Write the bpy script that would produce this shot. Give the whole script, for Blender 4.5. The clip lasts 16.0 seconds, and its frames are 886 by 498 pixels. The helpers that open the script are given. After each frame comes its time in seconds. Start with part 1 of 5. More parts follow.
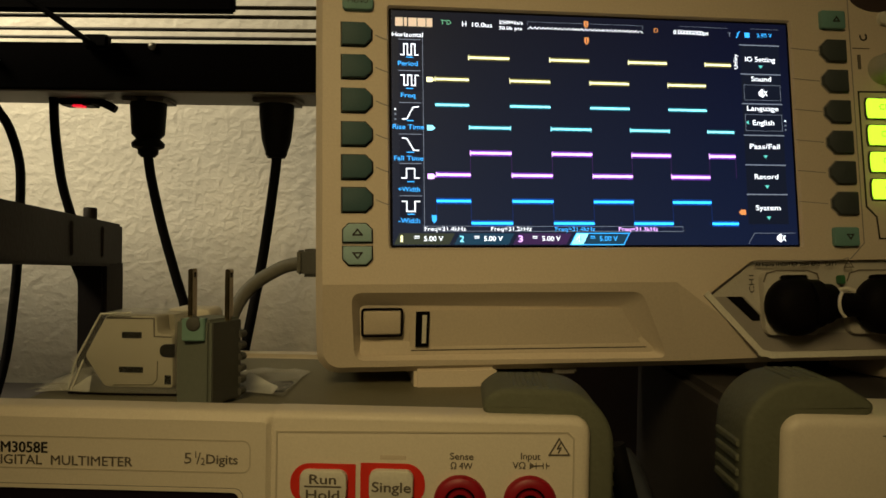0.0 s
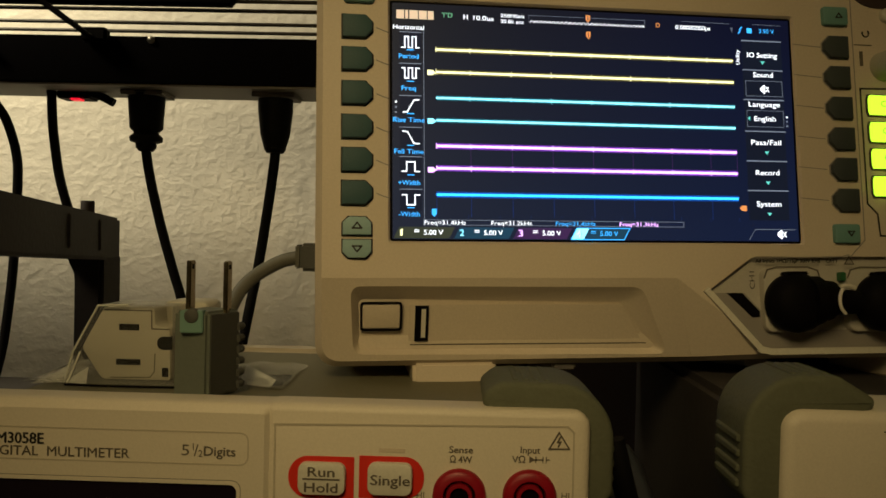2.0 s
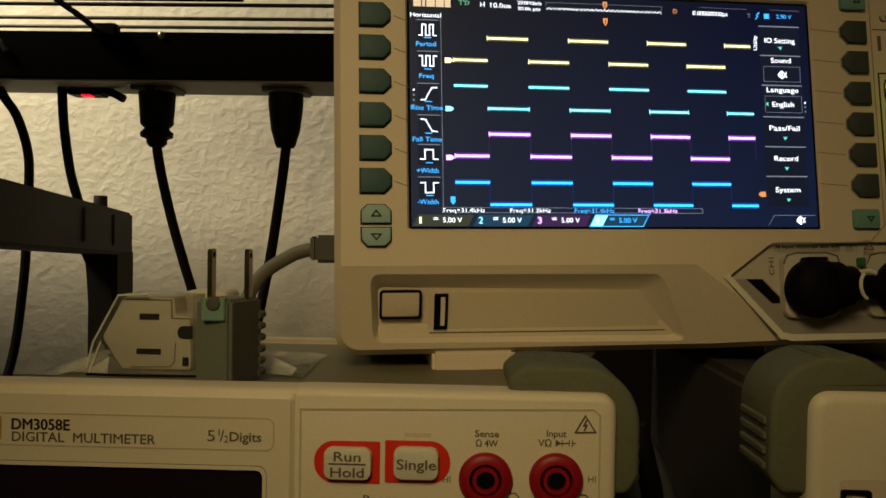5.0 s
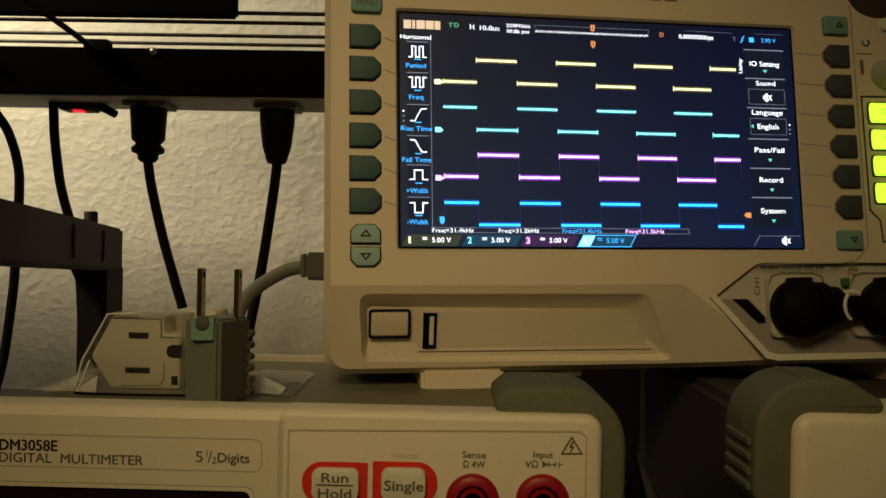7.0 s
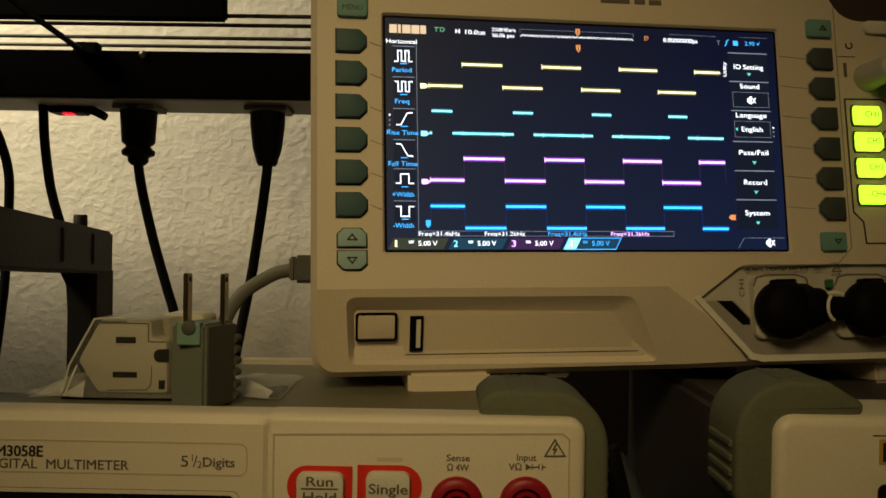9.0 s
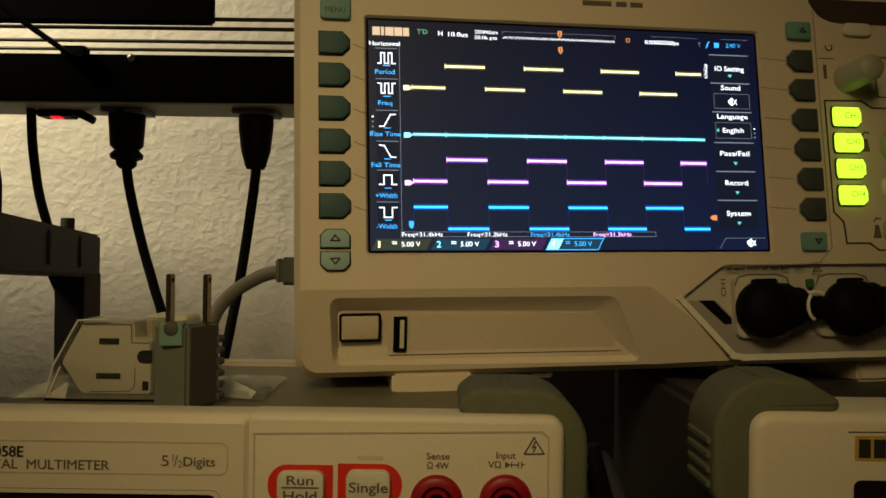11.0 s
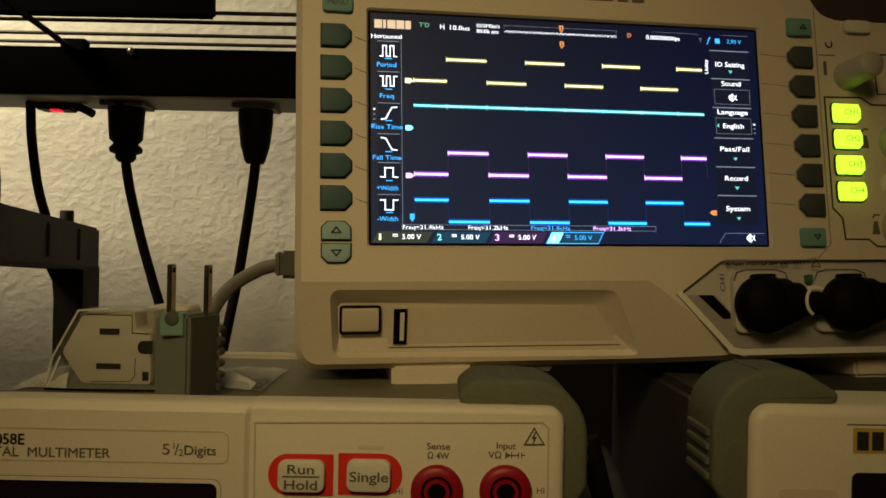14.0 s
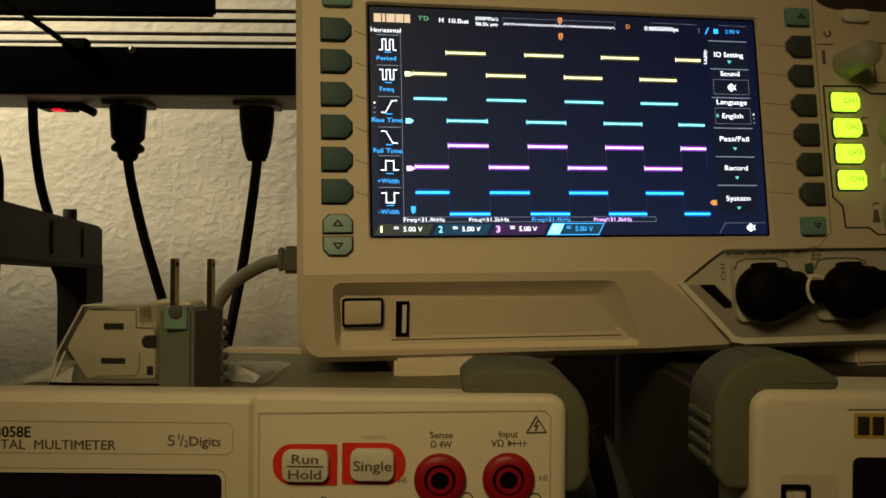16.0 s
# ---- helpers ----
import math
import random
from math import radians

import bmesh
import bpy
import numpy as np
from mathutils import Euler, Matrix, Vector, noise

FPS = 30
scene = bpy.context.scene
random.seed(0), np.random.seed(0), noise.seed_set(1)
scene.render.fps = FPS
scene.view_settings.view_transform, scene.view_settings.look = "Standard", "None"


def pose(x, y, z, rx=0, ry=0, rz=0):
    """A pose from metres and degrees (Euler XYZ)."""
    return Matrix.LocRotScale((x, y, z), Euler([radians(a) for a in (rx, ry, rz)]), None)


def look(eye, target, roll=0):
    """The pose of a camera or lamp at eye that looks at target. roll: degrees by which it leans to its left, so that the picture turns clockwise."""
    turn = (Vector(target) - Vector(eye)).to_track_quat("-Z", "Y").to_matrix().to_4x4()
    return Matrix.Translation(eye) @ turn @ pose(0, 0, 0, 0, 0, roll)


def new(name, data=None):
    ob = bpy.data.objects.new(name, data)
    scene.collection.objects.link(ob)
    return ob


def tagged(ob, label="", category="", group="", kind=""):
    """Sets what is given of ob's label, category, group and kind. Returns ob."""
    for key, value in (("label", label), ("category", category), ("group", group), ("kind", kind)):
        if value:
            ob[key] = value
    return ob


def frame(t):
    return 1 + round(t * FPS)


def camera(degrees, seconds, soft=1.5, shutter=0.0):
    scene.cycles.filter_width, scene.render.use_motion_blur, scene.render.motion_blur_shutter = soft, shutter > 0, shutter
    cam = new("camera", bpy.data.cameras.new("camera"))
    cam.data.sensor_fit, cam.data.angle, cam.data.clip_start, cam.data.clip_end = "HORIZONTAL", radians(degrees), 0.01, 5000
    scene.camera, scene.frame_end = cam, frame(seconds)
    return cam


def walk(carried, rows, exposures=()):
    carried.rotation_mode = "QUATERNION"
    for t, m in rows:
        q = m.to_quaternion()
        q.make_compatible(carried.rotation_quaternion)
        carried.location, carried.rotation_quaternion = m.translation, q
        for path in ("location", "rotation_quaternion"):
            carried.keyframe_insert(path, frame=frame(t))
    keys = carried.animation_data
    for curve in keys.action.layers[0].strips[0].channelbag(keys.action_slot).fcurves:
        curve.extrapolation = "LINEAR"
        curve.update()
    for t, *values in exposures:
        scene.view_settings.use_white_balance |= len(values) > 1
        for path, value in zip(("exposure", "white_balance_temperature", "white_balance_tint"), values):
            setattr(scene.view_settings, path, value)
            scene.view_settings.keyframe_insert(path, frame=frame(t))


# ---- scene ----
cam = camera(59.14, 16.0, soft=1.6)
PATH = [
    (0.0, -0.0433, -0.2667, 0.9178, 89.13, -0.97, 1.48),
    (0.5, -0.0416, -0.2656, 0.9179, 89.13, -1.43, 1.56),
    (1.0, -0.0433, -0.2668, 0.9195, 89.02, -1.42, 1.67),
    (1.5, -0.0458, -0.2659, 0.9172, 89.04, -1.25, 1.49),
    (2.0, -0.0445, -0.2651, 0.9154, 89.06, -1.37, 1.28),
    (2.5, -0.0455, -0.2654, 0.9160, 89.12, -1.38, 1.19),
    (3.0, -0.0478, -0.2659, 0.9139, 89.05, -1.27, 1.27),
    (3.5, -0.0498, -0.2649, 0.9125, 88.93, -1.26, 1.46),
    (4.0, -0.0508, -0.2643, 0.9073, 88.88, -0.96, 1.59),
    (6.5, -0.0517, -0.2669, 0.9152, 89.62, -1.16, 1.24),
    (7.0, -0.0503, -0.2674, 0.9134, 89.92, -1.14, 0.92),
    (7.5, -0.0512, -0.2654, 0.9087, 90.00, -1.14, 0.94),
    (8.0, -0.0503, -0.2661, 0.9090, 89.68, -1.21, 0.90),
    (8.5, -0.0476, -0.2680, 0.9136, 89.69, -0.76, 0.76),
    (9.0, -0.0463, -0.2692, 0.9152, 89.90, -0.91, 0.55),
    (9.5, -0.0442, -0.2697, 0.9145, 90.15, -0.78, 0.32),
    (12.0, -0.0410, -0.2714, 0.9119, 90.24, -0.79, 0.05),
    (12.5, -0.0439, -0.2708, 0.9057, 90.17, -0.85, 0.09),
    (13.0, -0.0416, -0.2721, 0.9113, 89.92, -1.14, -0.09),
    (13.5, -0.0429, -0.2719, 0.9118, 90.01, -1.04, -0.13),
    (14.0, -0.0428, -0.2718, 0.9107, 90.15, -1.13, -0.11),
    (14.5, -0.0449, -0.2715, 0.9102, 90.04, -1.15, 0.03),
    (15.0, -0.0447, -0.2725, 0.9096, 90.14, -1.01, 0.10),
    (15.5, -0.0449, -0.2721, 0.9071, 90.20, -0.75, 0.11),
    (16.0, -0.0421, -0.2735, 0.9079, 90.01, -0.53, 0.09),
]
walk(cam, [(t, pose(*row)) for t, *row in PATH])

# world and lamps: a dim room lit by unseen warm lamps added above the bench
world = bpy.data.worlds.new("room_dark")
world.use_nodes = True
world.node_tree.nodes["Background"].inputs["Color"].default_value = (1.0, 0.75, 0.45, 1)
world.node_tree.nodes["Background"].inputs["Strength"].default_value = 0.02
scene.world = world
scene.view_settings.exposure = 0.0


def area_lamp(name, eye, target, size, watts, colour, spread=180):
    data = bpy.data.lights.new(name, "AREA")
    data.shape, data.size, data.energy, data.color = "DISK", size, watts, colour
    data.spread = radians(spread)
    ob = new(name, data)
    ob.matrix_world = look(eye, target)
    return ob


WARM = (1.0, 0.735, 0.32)
PALE = (1.0, 0.86, 0.56)
# no known source here: brightens the wall, narrow cone kept off the instruments
area_lamp("shelf_lamp_light", (-0.93, 0.19, 1.60), (-0.55, 0.62, 1.12), 0.30, 3.0, PALE, 86)
# narrow cone dims the outer areas in place of lens fall-off
area_lamp("room_lamp_light", (-0.15, -0.55, 1.30), (-0.05, 0.02, 0.945), 0.24, 0.265, WARM, 58)

# ---- materials ----
def material(name, colour, rough=0.5, metal=0.0, bump=0.0, scale=60.0, vary=0.08, stain=0.0, stain_scale=9.0, detail=4.0, coat=0.0, spec=0.4):
    m = bpy.data.materials.new(name)
    m.use_nodes = True
    n, l = m.node_tree.nodes, m.node_tree.links
    b = n["Principled BSDF"]
    b.inputs["Roughness"].default_value, b.inputs["Metallic"].default_value = rough, metal
    b.inputs["Specular IOR Level"].default_value = spec
    b.inputs["Coat Weight"].default_value = coat
    co = n.new("ShaderNodeTexCoord")
    fine = n.new("ShaderNodeTexNoise")
    fine.inputs["Scale"].default_value, fine.inputs["Detail"].default_value = scale, detail
    wide = n.new("ShaderNodeTexNoise")
    wide.inputs["Scale"].default_value, wide.inputs["Detail"].default_value = stain_scale, 3.0
    l.new(co.outputs["Object"], fine.inputs["Vector"])
    l.new(co.outputs["Object"], wide.inputs["Vector"])
    add = n.new("ShaderNodeMath")
    add.operation = "MULTIPLY_ADD"
    l.new(wide.outputs["Fac"], add.inputs[0])
    add.inputs[1].default_value = 0.6
    l.new(fine.outputs["Fac"], add.inputs[2])
    ramp = n.new("ShaderNodeMapRange")
    ramp.inputs["From Min"].default_value, ramp.inputs["From Max"].default_value = 0.5, 1.1
    ramp.inputs["To Min"].default_value, ramp.inputs["To Max"].default_value = 1.0 - vary - stain, 1.0 + vary
    l.new(add.outputs[0], ramp.inputs["Value"])
    mul = n.new("ShaderNodeVectorMath")
    mul.operation = "SCALE"
    mul.inputs[0].default_value = colour
    l.new(ramp.outputs[0], mul.inputs["Scale"])
    l.new(mul.outputs[0], b.inputs["Base Color"])
    ro = n.new("ShaderNodeMapRange")
    ro.inputs["To Min"].default_value, ro.inputs["To Max"].default_value = max(0.02, rough - 0.08), min(1.0, rough + 0.1)
    l.new(wide.outputs["Fac"], ro.inputs["Value"])
    l.new(ro.outputs[0], b.inputs["Roughness"])
    if bump:
        bp = n.new("ShaderNodeBump")
        bp.inputs["Strength"].default_value, bp.inputs["Distance"].default_value = min(1.0, bump), 0.001
        l.new(fine.outputs["Fac"], bp.inputs["Height"])
        l.new(bp.outputs["Normal"], b.inputs["Normal"])
    return m


def glow(name, colour, strength, base=(0.02, 0.02, 0.02)):
    m = bpy.data.materials.new(name)
    m.use_nodes = True
    b = m.node_tree.nodes["Principled BSDF"]
    b.inputs["Base Color"].default_value = (*base, 1)
    b.inputs["Roughness"].default_value = 0.3
    b.inputs["Specular IOR Level"].default_value = 0.15
    b.inputs["Emission Color"].default_value = (*colour, 1)
    b.inputs["Emission Strength"].default_value = strength
    return m


def plaster():
    m = material("painted_plaster", (0.74, 0.70, 0.62), 0.85, vary=0.04, scale=30, stain=0.05, stain_scale=3)
    n, l = m.node_tree.nodes, m.node_tree.links
    b = n["Principled BSDF"]
    co = n.new("ShaderNodeTexCoord")
    a = n.new("ShaderNodeTexNoise")
    a.inputs["Scale"].default_value, a.inputs["Detail"].default_value, a.inputs["Distortion"].default_value = 84, 2.2, 0.15
    mp = n.new("ShaderNodeMapping")
    mp.inputs["Scale"].default_value = (1.0, 1.0, 1.25)
    l.new(co.outputs["Object"], mp.inputs["Vector"])
    l.new(mp.outputs["Vector"], a.inputs["Vector"])
    wv = n.new("ShaderNodeMapRange")
    wv.inputs["From Min"].default_value, wv.inputs["From Max"].default_value = 0.40, 0.74
    l.new(a.outputs["Fac"], wv.inputs["Value"])
    bp = n.new("ShaderNodeBump")
    bp.inputs["Strength"].default_value, bp.inputs["Distance"].default_value = 0.34, 0.0024
    l.new(wv.outputs[0], bp.inputs["Height"])
    l.new(bp.outputs["Normal"], b.inputs["Normal"])
    return m


def lcd_black():
    """The dark of a lit panel: grey glare painted in at one side, blue-violet backlight leak elsewhere."""
    m = glow("lit_screen_black", (0.010, 0.010, 0.016), 1.0, (0.004, 0.004, 0.005))
    n, l = m.node_tree.nodes, m.node_tree.links
    co = n.new("ShaderNodeTexCoord")
    sep = n.new("ShaderNodeSeparateXYZ")
    l.new(co.outputs["Object"], sep.inputs[0])
    far = n.new("ShaderNodeMapRange")
    far.inputs["From Min"].default_value, far.inputs["From Max"].default_value = -0.11, 0.07
    l.new(sep.outputs["X"], far.inputs["Value"])
    low = n.new("ShaderNodeMapRange")
    low.inputs["From Min"].default_value, low.inputs["From Max"].default_value = 0.05, -0.06
    l.new(sep.outputs["Z"], low.inputs["Value"])
    side = n.new("ShaderNodeMix")
    side.data_type = "RGBA"
    side.inputs["A"].default_value, side.inputs["B"].default_value = (0.0130, 0.0140, 0.0170, 1), (0.0045, 0.0060, 0.0200, 1)
    l.new(far.outputs[0], side.inputs["Factor"])
    foot = n.new("ShaderNodeMix")
    foot.data_type, foot.blend_type = "RGBA", "ADD"
    foot.inputs["B"].default_value = (0.0030, 0.0075, 0.0210, 1)
    l.new(side.outputs["Result"], foot.inputs["A"])
    l.new(low.outputs[0], foot.inputs["Factor"])
    l.new(foot.outputs["Result"], n["Principled BSDF"].inputs["Emission Color"])
    return m


def clear_plastic(name="clear_plastic", haze=0.015):
    m = bpy.data.materials.new(name)
    m.use_nodes = True
    n, l = m.node_tree.nodes, m.node_tree.links
    b = n["Principled BSDF"]
    b.inputs["Base Color"].default_value = (0.85, 0.86, 0.80, 1)
    b.inputs["Roughness"].default_value = 0.12
    see = n.new("ShaderNodeBsdfTransparent")
    mix = n.new("ShaderNodeMixShader")
    fr = n.new("ShaderNodeFresnel")
    fr.inputs["IOR"].default_value = 1.45
    co = n.new("ShaderNodeTexNoise")
    co.inputs["Scale"].default_value = 120
    bp = n.new("ShaderNodeBump")
    bp.inputs["Strength"].default_value, bp.inputs["Distance"].default_value = 0.3, 0.001
    l.new(co.outputs["Fac"], bp.inputs["Height"])
    l.new(bp.outputs["Normal"], b.inputs["Normal"])
    l.new(bp.outputs["Normal"], fr.inputs["Normal"])
    add = n.new("ShaderNodeMath")
    add.operation, add.use_clamp = "MULTIPLY_ADD", True
    l.new(fr.outputs[0], add.inputs[0])
    add.inputs[1].default_value, add.inputs[2].default_value = 0.55, haze
    l.new(add.outputs[0], mix.inputs[0])
    l.new(see.outputs[0], mix.inputs[1])
    l.new(b.outputs[0], mix.inputs[2])
    l.new(mix.outputs[0], n["Material Output"].inputs["Surface"])
    return m


PLASTER = plaster()
SCOPE = material("warm_grey_abs", (0.60, 0.52, 0.415), 0.50, bump=0.12, scale=900, vary=0.03, stain=0.05)
SCOPE_DARK = material("grey_abs", (0.27, 0.25, 0.23), 0.55, bump=0.1, scale=900, vary=0.04)
PLUM = material("dark_plum_abs", (0.048, 0.032, 0.030), 0.5, bump=0.1, scale=700)
CREAM = material("cream_abs", (0.66, 0.60, 0.49), 0.46, bump=0.05, scale=1200, vary=0.03, stain=0.04)
CASE = material("case_paint", (0.150, 0.140, 0.090), 0.55, bump=0.2, scale=500, vary=0.05, stain=0.06)
RUBBER = material("grey_rubber", (0.112, 0.120, 0.080), 0.75, bump=0.25, scale=600, vary=0.06, stain=0.06)
KEY = material("green_grey_key_rubber", (0.031, 0.080, 0.092), 0.6, bump=0.15, scale=800, vary=0.05)
KEY_DARK = material("dark_key_rubber", (0.042, 0.052, 0.054), 0.6, bump=0.15, scale=800, vary=0.05)
KEY_TEAL = material("teal_key_rubber", (0.13, 0.27, 0.25), 0.6, bump=0.15, scale=800, vary=0.05)
KEY_PALE = material("pale_green_key_rubber", (0.26, 0.40, 0.41), 0.6, bump=0.15, scale=800, vary=0.05)
KEY_WHITE = material("white_key", (0.62, 0.60, 0.52), 0.5, bump=0.1, scale=800)
INK = material("black_ink", (0.018, 0.016, 0.015), 0.6)
GROOVE = material("moulded_groove", (0.47, 0.42, 0.33), 0.6)
KNOB = material("pale_knob", (0.36, 0.35, 0.28), 0.40, bump=0.1, scale=800)
INK_SOFT = material("grey_ink", (0.115, 0.098, 0.075), 0.6)
GOLD = material("ochre_print", (0.45, 0.30, 0.06), 0.5)
RED = material("red_print", (0.62, 0.025, 0.012), 0.5, vary=0.05)
JACK_RED = material("red_jack_plastic", (0.27, 0.004, 0.013), 0.42, vary=0.05)
BLACK = material("black_plastic", (0.0036, 0.0028, 0.0038), 0.6, bump=0.15, scale=500, vary=0.1, spec=0.06)
# panel plastic darkened: the shade over the inputs is put into its colour
SHADED_FIELD = material("shaded_input_abs", (0.45, 0.425, 0.375), 0.55, bump=0.12, scale=900, vary=0.03, stain=0.05)
CORD = material("black_cord_rubber", (0.005, 0.0045, 0.005), 0.65, bump=0.1, scale=500, spec=0.12)
STRIP = material("black_painted_metal", (0.0025, 0.002, 0.0025), 0.6, bump=0.1, scale=400, spec=0.02)
STRIP_UNDER = material("grey_strip_socket_plate", (0.22, 0.20, 0.165), 0.6, bump=0.1, scale=400)
STEEL = material("plated_steel", (0.55, 0.52, 0.45), 0.3, metal=1.0, vary=0.1)
DARK_WIRE = material("dark_coated_wire", (0.05, 0.042, 0.03), 0.45, vary=0.1)
BRASS = material("tarnished_blade", (0.40, 0.33, 0.21), 0.22, metal=1.0, vary=0.15, stain=0.2)
GREY_CORD = material("grey_pvc", (0.125, 0.12, 0.095), 0.55, bump=0.15, scale=500)
PLUG_GREY = material("grey_green_pvc", (0.135, 0.152, 0.125), 0.55, bump=0.2, scale=500, vary=0.05)
PLUG_DARK = material("dark_grey_pvc", (0.075, 0.075, 0.066), 0.6, bump=0.2, scale=500, vary=0.05)
TEAL = material("teal_sleeve", (0.17, 0.30, 0.25), 0.5)
IVORY = material("ivory_outlet_plastic", (0.56, 0.53, 0.43), 0.45, vary=0.03)
STAND = material("charcoal_cast_plastic", (0.021, 0.015, 0.015), 0.6, bump=0.25, scale=300, vary=0.08)
DESK = material("dark_laminate", (0.05, 0.045, 0.045), 0.5, bump=0.1, scale=200, stain=0.1)
FLOOR = material("dull_carpet", (0.16, 0.13, 0.10), 0.9, bump=0.6, scale=300)
CEILING = material("ceiling_paint", (0.7, 0.68, 0.62), 0.9, bump=0.2, scale=80)
BAG = material("blue_grey_film", (0.11, 0.12, 0.15), 0.35, bump=0.5, scale=25)
CLEAR = clear_plastic()
FROST = clear_plastic("creased_clear_plastic", 0.22)
LCD_OFF = material("unlit_display_glass", (0.012, 0.008, 0.014), 0.12, vary=0.02)
SCREEN = lcd_black()
MENU_CELL = glow("menu_cell_black", (0.012, 0.017, 0.034), 0.62, (0.004, 0.004, 0.005))
W_GLOW = glow("white_screen_pixels", (0.92, 0.96, 1.0), 2.0)
W_DIM = glow("grey_screen_pixels", (0.50, 0.58, 0.72), 0.45)
Y_GLOW = glow("yellow_trace_pixels", (1.0, 0.97, 0.50), 1.8)
C_GLOW = glow("cyan_trace_pixels", (0.26, 0.84, 1.0), 2.1)
P_GLOW = glow("violet_trace_pixels", (0.80, 0.42, 1.0), 2.5)
B_GLOW = glow("blue_trace_pixels", (0.03, 0.42, 1.0), 2.5)
# dim colours for the bloom painted round each bright trace
Y_HALO = glow("yellow_trace_halo", (0.085, 0.075, 0.020), 1.5)
C_HALO = glow("cyan_trace_halo", (0.008, 0.110, 0.140), 1.5)
P_HALO = glow("violet_trace_halo", (0.120, 0.026, 0.300), 1.5)
B_HALO = glow("blue_trace_halo", (0.002, 0.050, 0.260), 1.5)
BT_GLOW = glow("blue_text_pixels", (0.04, 0.42, 1.0), 1.7)
T_GLOW = glow("teal_arrow_pixels", (0.16, 0.80, 0.70), 1.0)
G_GLOW = glow("green_text_pixels", (0.25, 0.75, 0.40), 0.8)
O_GLOW = glow("orange_marker_pixels", (1.0, 0.36, 0.10), 1.0)
GOLD_GLOW = glow("gold_logo_pixels", (1.0, 0.72, 0.45), 0.9)
V_DIM = glow("violet_dim_pixels", (0.05, 0.015, 0.10), 1.0)
B_DIM = glow("blue_dim_pixels", (0.004, 0.028, 0.16), 1.0)
GREY_CELL = glow("channel_cell_pixels", (0.045, 0.055, 0.035), 0.9)
V_CELL = glow("violet_cell_pixels", (0.055, 0.02, 0.09), 0.9)
CB_CELL = glow("blue_cell_pixels", (0.01, 0.06, 0.11), 0.9)
CH_LIT = glow("lit_channel_key", (0.31, 0.58, 0.022), 2.5, (0.4, 0.45, 0.05))
CH_INK = glow("channel_key_print", (0.20, 0.30, 0.010), 1.0)
LED_RED = glow("lit_red_rocker", (0.80, 0.01, 0.03), 1.0, (0.3, 0.01, 0.01))
# opaque pale colour for highlights drawn along edges of clear plastic
EDGE_GLINT = material("pale_edge_glint", (0.70, 0.70, 0.62), 0.25)
GREEN_MARK = material("green_plastic", (0.03, 0.13, 0.05), 0.5)
SILVER = material("silver_ring_print", (0.60, 0.57, 0.50), 0.4)

# ---- mesh helpers ----
def part(name, bm, mat, parent=None, label="", smooth=False):
    bmesh.ops.recalc_face_normals(bm, faces=bm.faces)
    me = bpy.data.meshes.new(name)
    bm.to_mesh(me)
    bm.free()
    me.polygons.foreach_set("use_smooth", [True] * len(me.polygons))
    me.set_sharp_from_angle(angle=radians(60 if smooth else 32))
    me.materials.append(mat)
    ob = new(name, me)
    ob.parent = parent
    if label:
        tagged(ob, label)
    return ob


def thing(name, label, category, m=Matrix(), group="", kind=""):
    ob = new(name)
    ob.empty_display_size = 0.02
    ob.matrix_world = m
    return tagged(ob, label, category, group, kind)


def inset(poly, d):
    """The outline moved inwards by d."""
    area = sum(a[0] * b[1] - b[0] * a[1] for a, b in zip(poly, poly[1:] + poly[:1]))
    sgn, out = (1 if area > 0 else -1), []
    for i, p in enumerate(poly):
        a, b = Vector(poly[i - 1]), Vector(poly[(i + 1) % len(poly)])
        p = Vector(p)
        u, v = (p - a).normalized(), (b - p).normalized()
        n = Vector((-u.y, u.x)) + Vector((-v.y, v.x))
        q = max(0.35, 1 + u.dot(v))
        out.append(tuple(p + n * (sgn * d / q)))
    return out


def dressed(poly, y0, y1, bevel, seg, both):
    """A pushed outline whose front rim, or both rims, are rounded."""
    bm = bmesh.new()
    rings = []
    for k in range(seg + 1):
        a = math.pi / 2 * k / seg
        rings.append((bevel * (1 - math.sin(a)), y0 + bevel * (1 - math.cos(a))))
    tail = [(d, y1 - (y - y0)) for d, y in reversed(rings)] if both else [(0.0, y1)]
    verts = [[bm.verts.new((x, y, z)) for x, z in (inset(poly, d) if d > 1e-9 else poly)] for d, y in rings + tail]
    for a, b in zip(verts, verts[1:]):
        for i in range(len(poly)):
            j = (i + 1) % len(poly)
            bm.faces.new((a[i], a[j], b[j], b[i]))
    bm.faces.new(verts[0])
    bm.faces.new(verts[-1][::-1])
    return bm


def prism(poly, y0, y1, bevel=0.0, seg=2, bm=None, only_front=False):
    """A polygon in x and z, pushed from y0 to y1."""
    poly = [tuple(p) for p in poly]
    if bevel and bm is None and (only_front or len(poly) > 8):
        return dressed(poly, y0, y1, min(bevel, abs(y1 - y0) * 0.45), max(2, seg), not only_front)
    bm = bm or bmesh.new()
    a = [bm.verts.new((x, y0, z)) for x, z in poly]
    b = [bm.verts.new((x, y1, z)) for x, z in poly]
    faces = [bm.faces.new(a), bm.faces.new(b[::-1])]
    k = len(poly)
    for i in range(k):
        faces.append(bm.faces.new((a[i], b[i], b[(i + 1) % k], a[(i + 1) % k])))
    if bevel:
        edges = set(faces[0].edges) if only_front else {e for f in faces for e in f.edges}
        bmesh.ops.bevel(bm, geom=list(edges), offset=bevel, segments=seg, affect="EDGES", clamp_overlap=True)
    return bm


